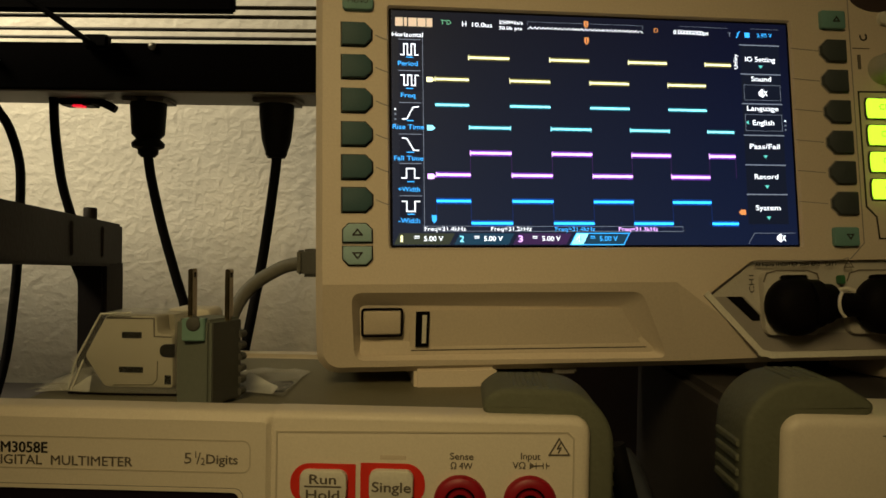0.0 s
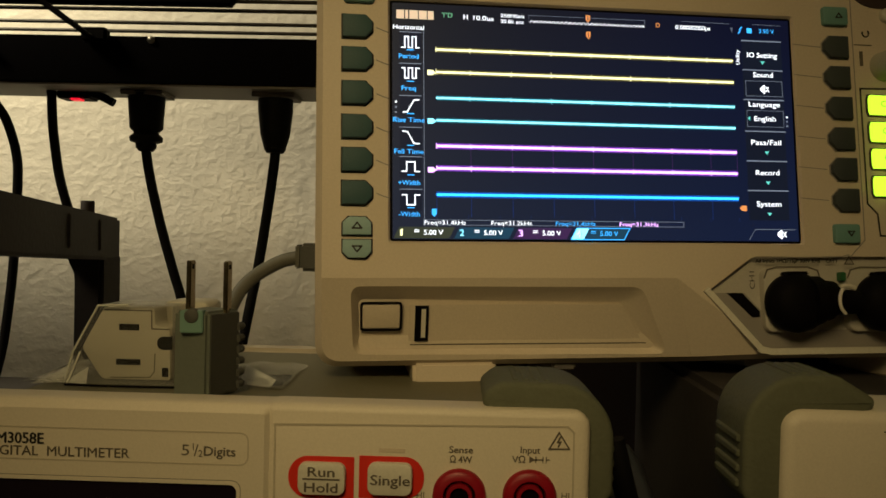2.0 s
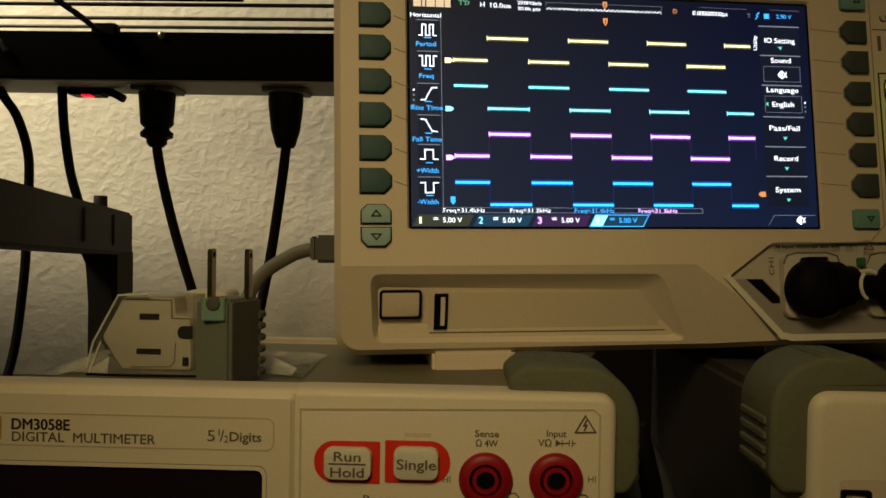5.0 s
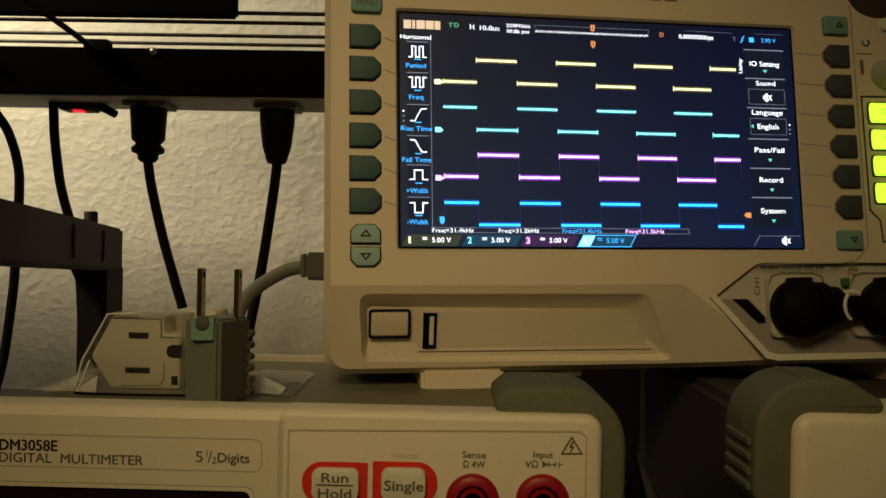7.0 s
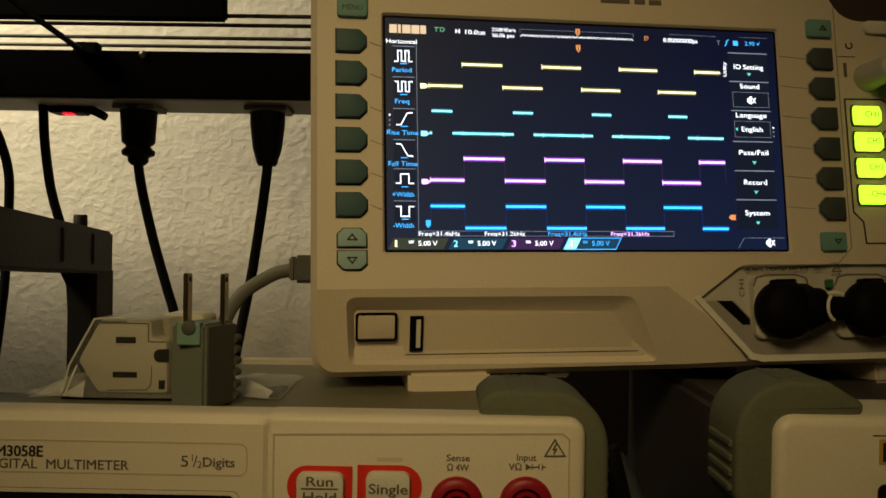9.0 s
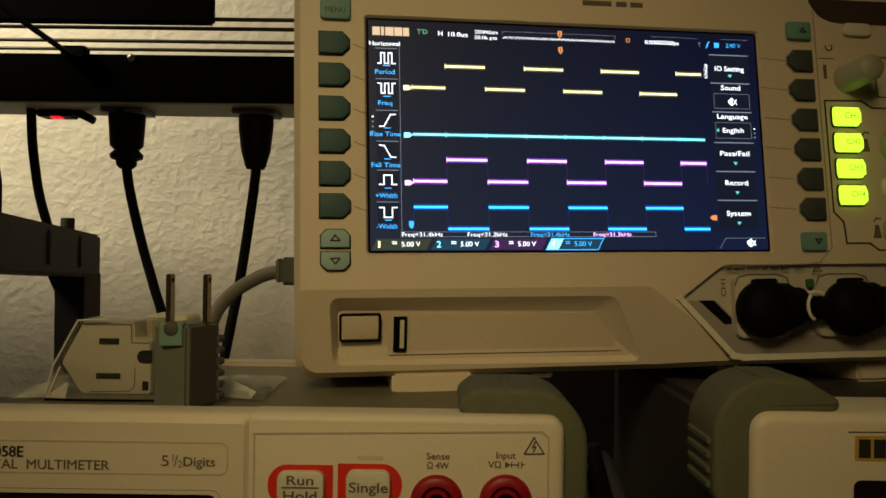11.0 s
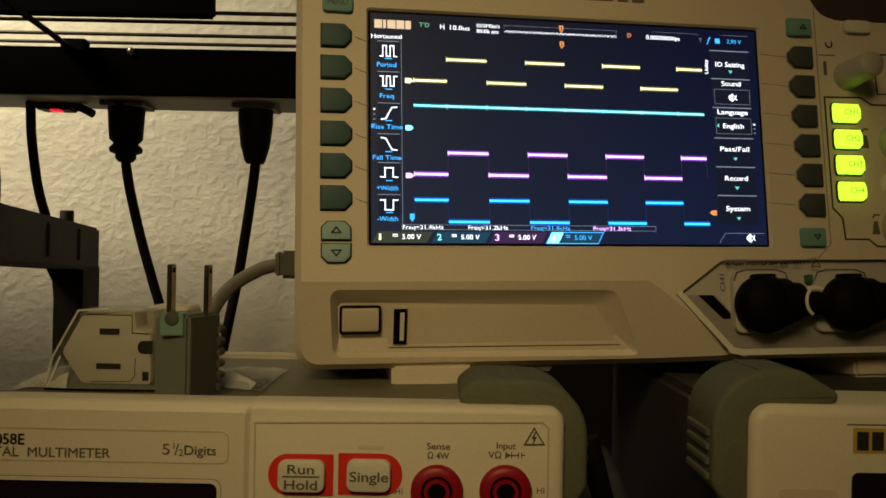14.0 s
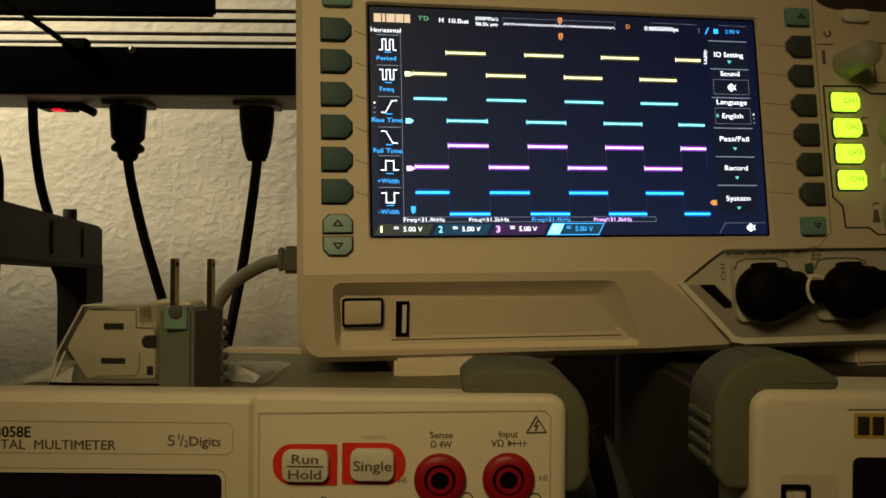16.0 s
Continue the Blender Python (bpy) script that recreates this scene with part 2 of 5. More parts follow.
def slab(x0, x1, y0, y1, z0, z1, bevel=0.0, seg=2, bm=None):
    return prism([(x0, z0), (x1, z0), (x1, z1), (x0, z1)], y0, y1, bevel, seg, bm)


def rounded(x0, x1, z0, z1, r, n=5):
    """A rounded rectangle; r one radius or four, from the lower left round to the left by the right."""
    rs = r if isinstance(r, (list, tuple)) else [r] * 4
    out = []
    for (cx, cz, sx, sz, a0), q in zip(((x0, z0, 1, 1, 180), (x1, z0, -1, 1, 270), (x1, z1, -1, -1, 0), (x0, z1, 1, -1, 90)), rs):
        if q <= 0:
            out.append((cx, cz))
            continue
        for i in range(n + 1):
            a = radians(a0 + 90 * i / n)
            out.append((cx + sx * q + q * math.cos(a), cz + sz * q + q * math.sin(a)))
    return out


def soften(poly, r, n=4):
    """Cuts the corners of a polygon round."""
    out = []
    for i, p in enumerate(poly):
        p, a, b = Vector(p), Vector(poly[i - 1]), Vector(poly[(i + 1) % len(poly)])
        da, db = (a - p), (b - p)
        q = min(r, da.length * 0.45, db.length * 0.45)
        s, e = p + da.normalized() * q, p + db.normalized() * q
        for k in range(n + 1):
            t = k / n
            out.append(tuple(s * (1 - t) ** 2 + p * 2 * t * (1 - t) + e * t * t))
    return out


def plate(outer, holes, y0, y1):
    """A panel in x and z with openings, its front at y0 and its back at y1."""
    from mathutils.geometry import tessellate_polygon
    bm = bmesh.new()
    loops = [outer] + list(holes)
    flat = [Vector((x, z, 0)) for lp in loops for x, z in lp]
    tris = tessellate_polygon([[Vector((x, z, 0)) for x, z in lp] for lp in loops])
    front = [bm.verts.new((v.x, y0, v.y)) for v in flat]
    back = [bm.verts.new((v.x, y1, v.y)) for v in flat]
    for t in tris:
        for vs in ([front[i] for i in t], [back[i] for i in t]):
            try:
                bm.faces.new(vs)
            except ValueError:
                pass
    k = 0
    for lp in loops:
        for i in range(len(lp)):
            a, b = k + i, k + (i + 1) % len(lp)
            bm.faces.new((front[a], front[b], back[b], back[a]))
        k += len(lp)
    return bm


def loft(a, ya, b, yb, floor=True):
    """Sloped walls from the outline a at ya to the outline b at yb, and a floor."""
    bm = bmesh.new()
    p = [bm.verts.new((x, ya, z)) for x, z in a]
    q = [bm.verts.new((x, yb, z)) for x, z in b]
    for i in range(len(a)):
        j = (i + 1) % len(a)
        bm.faces.new((p[i], p[j], q[j], q[i]))
    if floor:
        bm.faces.new(q)
    return bm


def lathe(profile, n=28, centre=(0, 0, 0), axis="y", bm=None):
    """Turned round: rows of radius and place along the axis."""
    bm = bm or bmesh.new()
    rings = []
    for r, h in profile:
        ring = []
        for i in range(n):
            a = 2 * math.pi * i / n
            c, s = r * math.cos(a), r * math.sin(a)
            v = {"y": (c, h, s), "z": (c, s, h), "x": (h, c, s)}[axis]
            ring.append(bm.verts.new(Vector(v) + Vector(centre)))
        rings.append(ring)
    for a, b in zip(rings, rings[1:]):
        for i in range(n):
            bm.faces.new((a[i], a[(i + 1) % n], b[(i + 1) % n], b[i]))
    bm.faces.new(rings[0])
    bm.faces.new(rings[-1][::-1])
    return bm


def spline(points, steps=8):
    pts = [Vector(p) for p in points]
    pts = [2 * pts[0] - pts[1]] + pts + [2 * pts[-1] - pts[-2]]
    out = []
    for i in range(1, len(pts) - 2):
        a, b, c, d = pts[i - 1:i + 3]
        for k in range(steps):
            t = k / steps
            out.append(0.5 * (2 * b + (c - a) * t + (2 * a - 5 * b + 4 * c - d) * t * t + (3 * b - a - 3 * c + d) * t ** 3))
    return out + [pts[-2]]


def tube(points, r, n=12, steps=8, bm=None, smooth=True):
    bm = bm or bmesh.new()
    pts = spline(points, steps) if smooth and len(points) > 2 else [Vector(p) for p in points]
    rings, side = [], None
    for i, p in enumerate(pts):
        d = (pts[min(i + 1, len(pts) - 1)] - pts[max(i - 1, 0)]).normalized()
        if side is None:
            side = d.orthogonal().normalized()
        side = (side - d * side.dot(d)).normalized()
        up = d.cross(side)
        q = r[i * (len(r) - 1) // max(1, len(pts) - 1)] if isinstance(r, (list, tuple)) else r
        rings.append([bm.verts.new(p + q * (math.cos(2 * math.pi * k / n) * side + math.sin(2 * math.pi * k / n) * up)) for k in range(n)])
    for a, b in zip(rings, rings[1:]):
        for k in range(n):
            bm.faces.new((a[k], a[(k + 1) % n], b[(k + 1) % n], b[k]))
    bm.faces.new(rings[0][::-1])
    bm.faces.new(rings[-1])
    return bm


def lettering(body, x, z, y, high, mat, parent, wide=0.0, align="CENTER", turn=0, bold=0.0, name="lettering", label="", depth=0.00008):
    """Words on an upright face that looks along -y; high: of a capital letter; x, z: the middle of the line."""
    cu = bpy.data.curves.new(name, "FONT")
    cu.body, cu.size, cu.align_x, cu.resolution_u = body, high / 0.70, align, 3
    cu.extrude = 0.0
    ob = new(name, cu)
    me = bpy.data.meshes.new_from_object(ob.evaluated_get(bpy.context.evaluated_depsgraph_get()))
    bpy.data.objects.remove(ob)
    co = [v.co.copy() for v in me.vertices]
    w = max(c.x for c in co) - min(c.x for c in co)
    mid = (max(c.x for c in co) + min(c.x for c in co)) / 2
    sx = wide / w if wide else 1.0
    ca, sa = math.cos(radians(turn)), math.sin(radians(turn))
    shifts = ((0, 0),) if not bold else ((-1, 0), (1, 0), (0, 0.7), (0, -0.7))
    spots, faces = [], []
    for k, (px, pz) in enumerate(shifts):
        for c in co:
            a = (c.x - (mid if align == "CENTER" else 0)) * sx + px * bold * high
            b = c.y - high / 2 + pz * bold * high
            spots.append((x + a * ca - b * sa, y - depth - k * 3e-6, z + a * sa + b * ca))
        faces += [tuple(i + k * len(co) for i in p.vertices) for p in me.polygons]
    bpy.data.meshes.remove(me)
    me = bpy.data.meshes.new(name)
    me.from_pydata(spots, [], faces)
    me.materials.append(mat)
    out = new(name, me)
    out.parent = parent
    if label:
        tagged(out, label)
    return out


def line_bm(points, width, y, bm=None, depth=0.0002, closed=False):
    """A thin flat stripe along a line in x and z."""
    bm = bm or bmesh.new()
    pts = [Vector(p) for p in points]
    if closed:
        pts.append(pts[0])
    for i, (a, b) in enumerate(zip(pts, pts[1:])):
        d = (b - a).normalized() * width / 2
        s = Vector((-d.y, d.x))
        a, b = a - d, b + d
        prism([tuple(a - s), tuple(b - s), tuple(b + s), tuple(a + s)], y - depth * (1 + 0.05 * (i % 3)), y, bm=bm)
    return bm
# ---- the room ----
def room():
    y1 = 0.62
    part("wall_north", slab(-1.9, 1.9, y1, y1 + 0.1, 0, 2.45), PLASTER)
    part("wall_south", slab(-1.9, 1.9, -2.5, -2.4, 0, 2.45), PLASTER)
    part("wall_west", slab(-1.9, -1.8, -2.4, y1, 0, 2.45), PLASTER)
    part("wall_east", slab(1.8, 1.9, -2.4, y1, 0, 2.45), PLASTER)
    part("floor", slab(-1.9, 1.9, -2.5, y1 + 0.1, -0.1, 0), FLOOR)
    part("ceiling", slab(-1.9, 1.9, -2.5, y1 + 0.1, 2.45, 2.55), CEILING)
    for n in ("wall_north", "wall_south", "wall_west", "wall_east"):
        tagged(bpy.data.objects[n], "cream painted wall with rough knockdown plaster", "wall", kind="structure")
    tagged(bpy.data.objects["floor"], "dull brown carpeted floor", "floor", kind="structure")
    tagged(bpy.data.objects["ceiling"], "plain painted ceiling", "ceiling", kind="structure")


room()


def workbench():
    b = thing("workbench", "dark laminate workbench under the instruments", "table")
    part("tabletop", slab(-1.15, 1.15, -0.20, 0.58, 0.72, 0.75, 0.003), DESK, b)
    for x in (-1.1, 1.05):
        for y in (-0.15, 0.50):
            part("leg", slab(x, x + 0.05, y, y + 0.05, 0, 0.72, 0.003), STAND, b)


workbench()

# ---- the bench multimeter ----
def corner_guard(parent, x_in, x_out, x_top, z_in, z_out, z_low, y0, y1, side, slant=0.005):
    """A rubber guard that wraps the upper corner of a case. side: 1 at the right, -1 at the left."""
    s = side
    r_o, r_i = 0.020, 0.0062
    outer, inner = [], []
    for i in range(9):
        a = radians(90 * i / 8)
        outer.append((x_out - s * r_o + s * r_o * math.sin(a), z_out - r_o + r_o * math.cos(a)))
        inner.append((x_in - s * r_i + s * r_i * math.sin(a), z_in - r_i + r_i * math.cos(a)))
    poly = [(x_top + s * slant, z_out)] + outer + [(x_out, z_low + 0.006), (x_out - s * 0.004, z_low)]
    poly += [(x_in, z_low)] + inner[::-1] + [(x_top + s * 0.003, z_in), (x_top - s * 0.0005, z_in + 0.003), (x_top - s * 0.0005, z_out - (0.0045 if slant < 0.008 else 0.0075))]
    g = part("corner_guard", prism(soften(poly, 0.002, 2), y0, y1, 0.0022, 3), RUBBER, parent, "grey rubber corner guard with ribs")
    for i in range(4):
        x = x_top + s * (0.010 + (0.004 if slant > 0.008 else 0) + 0.0036 * i)
        part("rib", slab(min(x, x + s * 0.0022), max(x, x + s * 0.0022), y0 + 0.004, y1 - 0.003, z_out - 0.0025, z_out + 0.0004, 0.0004, 1), RUBBER, g)
    for i in range(4):
        z = z_out - 0.0245 - 0.0052 * i
        part("rib", slab(min(x_out - s * 0.001, x_out + s * 0.0011), max(x_out - s * 0.001, x_out + s * 0.0008), y0 + 0.004, y1 - 0.004, z, z + 0.0026, 0.0005, 1), RUBBER, g)
    return g


def jack(x, z, parent):
    j = part("banana_jack", lathe([(0.0091, 0.002), (0.0091, -0.0022), (0.0082, -0.0034), (0.0056, -0.0034), (0.0052, -0.0014), (0.0046, -0.0014),
                                   (0.0044, -0.0034), (0.0032, -0.0034), (0.0030, 0.003)], 32, (x, 0, z)), JACK_RED, parent, "red banana jack", True)
    part("socket_groove", lathe([(0.0053, -0.0014), (0.0044, -0.00155)], 28, (x, 0, z)), BLACK, j)
    part("socket_hole", lathe([(0.0030, -0.0020), (0.0029, 0.001)], 24, (x, 0, z)), BLACK, j)


def multimeter():
    d = thing("bench_multimeter", "cream bench multimeter with red keys and red jacks", "multimeter", pose(0, 0, 0))
    X0, X1 = -0.232, 0.0015
    part("case", slab(X0 + 0.004, X1 - 0.004, 0.0135, 0.176, 0.760, 0.8475, 0.004), CASE, d, "grey painted metal case")
    part("rear_frame", slab(X0, X1, 0.176, 0.190, 0.757, 0.8492, 0.002), GROOVE, d)
    part("front_bezel", prism(rounded(-0.1100, X1, 0.756, 0.8570, [0.003, 0.006, 0.006, 0.003], 6), -0.0006, 0.0145, 0.0030, 5), CREAM, d, "cream moulded front bezel")
    window = rounded(-0.226, -0.1188, 0.775, 0.8288, 0.0025)
    face = rounded(X0 + 0.0016, -0.1096, 0.758, 0.8534, 0.0015)
    part("display_bezel", plate(face, [window], -0.0018, 0.0), CREAM, d)
    part("bezel_edge", loft(face, -0.0018, rounded(X0, -0.1080, 0.756, 0.8556, 0.0022), -0.0003, False), CREAM, d)
    part("display_housing", prism(rounded(X0, -0.1050, 0.757, 0.8566, [0.003, 0.0015, 0.0015, 0.006], 5), 0.0, 0.0145, 0.0022, 4), CREAM, d)
    part("display_bevel", loft(rounded(-0.2275, -0.1173, 0.773, 0.8305, 0.003), -0.0020, window, -0.0008, False), SCOPE_DARK, d)
    part("display", slab(-0.226, -0.1188, -0.0006, -0.0002, 0.775, 0.8288), LCD_OFF, d, "unlit dark display window")
    rim = rounded(-0.228, -0.1148, 0.8355, 0.8470, 0.003, 4)
    part("name_plate_groove", plate(rim, [inset(rim, 0.0005)], -0.00195, -0.0017), GROOVE, d)
    part("keypad_groove", line_bm([(-0.1062, 0.765), (-0.1062, 0.8500), (-0.0066, 0.8519), (-0.0044, 0.8499), (-0.0042, 0.765)], 0.0006, -0.0007), GROOVE, d)
    yf = -0.0019
    lettering("DM3058E", -0.1955, 0.8430, yf, 0.0037, INK, d, 0.0200, bold=0.04)
    lettering("DIGITAL  MULTIMETER", -0.1806, 0.8387, yf, 0.0033, INK_SOFT, d, 0.0497, bold=0.02)
    lettering("5", -0.1365, 0.8405, yf, 0.0038, INK_SOFT, d, 0.0026)
    lettering("1", -0.1338, 0.8417, yf, 0.0024, INK_SOFT, d)
    lettering("/", -0.1328, 0.8405, yf, 0.0040, INK_SOFT, d)
    lettering("2", -0.1313, 0.8394, yf, 0.0024, INK_SOFT, d)
    lettering("Digits", -0.1247, 0.8403, yf, 0.0032, INK_SOFT, d, 0.0108, bold=0.03)
    part("logo_patch", slab(-0.2212, -0.2092, -0.0021, -0.0018, 0.8375, 0.8455), GOLD, d, "ochre logo patch")
    yp = -0.0007
    for words, x0, x1, xa, xb, left in ((("Run", "Hold"), -0.1013, -0.0788, -0.0977, -0.0815, True), (("Single",), -0.0771, -0.0549, -0.0740, -0.0588, False)):
        rr = [0.0068, 0.0004, 0.0004, 0.0068] if left else [0.0004, 0.0068, 0.0068, 0.0004]
        z0, z1 = (0.8251, 0.8394) if left else (0.8256, 0.8400)
        part("red_surround", prism(rounded(x0, x1, z0, z1, rr, 8), yp - 0.0003, yp), RED, d, "printed red key surround")
        k = part("key", prism(rounded(xa, xb, z0 + 0.0016, z1 - 0.0018, 0.0028), -0.0036, yp, 0.0008, 2, only_front=True), KEY_WHITE, d, "white push key")
        zc = (z0 + z1) / 2
        if left:
            lettering(words[0], (xa + xb) / 2, zc + 0.0026, -0.0037, 0.0032, INK_SOFT, k, 0.0090, bold=0.03)
            lettering(words[1], (xa + xb) / 2, zc - 0.0027, -0.0037, 0.0032, INK_SOFT, k, 0.0112, bold=0.03)
            part("rule", slab(xa + 0.0018, xb - 0.0018, -0.0038, -0.0036, zc - 0.0002, zc + 0.0003), INK_SOFT, k)
        else:
            lettering(words[0], (xa + xb) / 2 + 0.0002, zc - 0.0001, -0.0037, 0.0034, INK_SOFT, k, 0.0132, bold=0.03)
    part("faint_print", slab(-0.0705, -0.0615, yp - 0.0001, yp, 0.8413, 0.8428), SCOPE, d, "faint unreadable print")
    for x in (-0.0428, -0.0190):
        jack(x, 0.8275 if x < -0.03 else 0.8279, d)
    lettering("Sense", -0.0425, 0.8430, yp, 0.0023, INK_SOFT, d, 0.0080, bold=0.03)
    lettering("\u03a9 4W", -0.0425, 0.8397, yp, 0.0023, INK_SOFT, d, 0.0074, bold=0.03)
    lettering("Input", -0.0190, 0.8436, yp, 0.0023, INK_SOFT, d, 0.0066, bold=0.03)
    lettering("V\u03a9", -0.0229, 0.8403, yp, 0.0023, INK_SOFT, d, 0.0044, bold=0.03)
    part("diode_mark", prism([(-0.0193, 0.8391), (-0.0173, 0.8403), (-0.0193, 0.8415)], yp - 0.0001, yp), INK_SOFT, d)
    part("diode_line", line_bm([(-0.0173, 0.8403), (-0.0147, 0.8404)], 0.0003, yp), INK_SOFT, d)
    part("diode_line", line_bm([(-0.0136, 0.8404), (-0.0126, 0.8404)], 0.0003, yp), INK_SOFT, d)
    for x in (-0.0171, -0.0147, -0.0136):
        part("diode_bar", line_bm([(x, 0.8394), (x, 0.8413)], 0.0003, yp), INK_SOFT, d)
    lettering("HI", -0.0560, 0.8271, yp, 0.0022, INK_SOFT, d)
    lettering("HI", -0.0068, 0.8283, yp, 0.0022, INK_SOFT, d)
    lettering("Range", -0.0785, 0.8197, yp, 0.0027, INK_SOFT, d, 0.0115, bold=0.03)
    for x in (-0.0428, -0.0190):
        part("bracket_line", line_bm([(x + 0.0078, 0.8228), (x + 0.0102, 0.8229), (x + 0.0113, 0.8217), (x + 0.0113, 0.8100)], 0.0004, yp), INK_SOFT, d)
    t = [(-0.0127, 0.8441), (-0.0059, 0.8443), (-0.0094, 0.8498)]
    part("warning_triangle", line_bm(t, 0.0005, yp, closed=True), INK_SOFT, d)
    part("warning_bolt", line_bm([(-0.0090, 0.8482), (-0.0099, 0.8464), (-0.0088, 0.8466), (-0.0096, 0.8450)], 0.0005, yp), INK_SOFT, d)
    corner_guard(d, -0.0012, 0.0104, -0.0350, 0.8543, 0.8656, 0.8215, 0.004, 0.040, 1)
    for x in (-0.215, -0.03):
        for y in (0.03, 0.15):
            part("foot", slab(x, x + 0.02, y, y + 0.02, 0.75, 0.761, 0.002), BLACK, d)


multimeter()


def supply():
    d = thing("bench_instrument", "cream bench instrument with grey corner guards, unlit display", "instrument")
    X0, X1 = 0.0663, 0.300
    # case colour unknown: the shade in the gap is put into it
    part("case", slab(X0 + 0.004, X1 - 0.004, 0.035, 0.24, 0.760, 0.8500, 0.004), DESK, d, "case, darkened for the shade of the gap")
    part("front_bezel", prism(rounded(X0, X1, 0.756, 0.8595, 0.007, 6), -0.0006, 0.036, 0.0042, 5), CREAM, d, "cream moulded front bezel")
    part("display_bevel", loft(rounded(0.0990, 0.26, 0.770, 0.8385, 0.003), -0.0006, rounded(0.1012, 0.258, 0.772, 0.8366, 0.0025), -0.0004, False), SCOPE_DARK, d)
    part("display", prism(rounded(0.1012, 0.258, 0.772, 0.8366, 0.0025), -0.0012, -0.0004), LCD_OFF, d, "unlit dark display window")
    part("logo_patch", slab(0.1015, 0.126, -0.0008, -0.0004, 0.8433, 0.8520), GOLD, d, "ochre logo patch with dark blocks")
    for i in range(4):
        x = 0.1028 + i * 0.0052
        part("logo_block", slab(x, x + 0.0040, -0.0010, -0.0008, 0.8444, 0.8508), INK, d)
    part("logo_rule", line_bm([(0.0995, 0.8532), (0.130, 0.8534)], 0.0004, -0.0006), INK_SOFT, d)
    part("port_recess", prism(rounded(0.0760, 0.0965, 0.800, 0.8305, 0.002), -0.0008, -0.0004), SCOPE, d)
    u = part("usb_port", plate(rounded(0.0762, 0.0862, 0.806, 0.8270, 0.001), [rounded(0.0776, 0.0848, 0.807, 0.8255, 0.0006)], -0.002, -0.0008), BLACK, d)
    part("usb_tongue", slab(0.0800, 0.0832, -0.0018, -0.0008, 0.808, 0.8245), KEY_WHITE, u)
    corner_guard(d, 0.0688, 0.0542, 0.0980, 0.8574, 0.8708, 0.8235, 0.003, 0.034, -1, 0.012)
    for x in (0.08, 0.27):
        for y in (0.03, 0.2):
            part("foot", slab(x, x + 0.02, y, y + 0.02, 0.75, 0.761, 0.002), BLACK, d)


supply()

# ---- the oscilloscope, in its own upright frame: x along the face, y into it, z up the face; its origin is the screen's middle ----
SCOPE_AT = pose(0.0207, 0.1082, 0.9708, -6.61, -0.95, 8.92)
TRACES = {}


def key_outline(w, h, point, cut):
    """A key with one pointed side. point: 1 to the right, -1 to the left."""
    p = [(-w / 2, -h / 2), (w / 2 - cut, -h / 2), (w / 2, -h / 2 + cut), (w / 2, h / 2 - cut), (w / 2 - cut, h / 2), (-w / 2, h / 2)]
    return [(x * point, z) for x, z in p]


def at(poly, x, z):
    return [(a + x, b + z) for a, b in poly]


def sunk(x, z):
    """How far the lower front slopes back: below a level crease, and below a slanting one towards the inputs."""
    return 0.40 * max(0.0, min(-(z + 0.0735), -0.970 * (x - 0.0355) - 1.272 * (z + 0.0735)))


def sloped(bm, cut=False):
    if cut:
        for n in ((0, 0, 1), (0.606, 0, 0.795), (0.963, 0, 0.270)):
            bmesh.ops.bisect_plane(bm, geom=bm.verts[:] + bm.edges[:] + bm.faces[:], plane_co=(0.0355, 0, -0.0735), plane_no=n)
    for v in bm.verts:
        d = sunk(v.co.x, v.co.z) if v.co.y < 0.012 else 0.0
        v.co.y += d
        v.co.z -= 0.10 * d
        v.co.x += 2.6 * max(0.0, v.co.x + 0.01) * d
    return bm


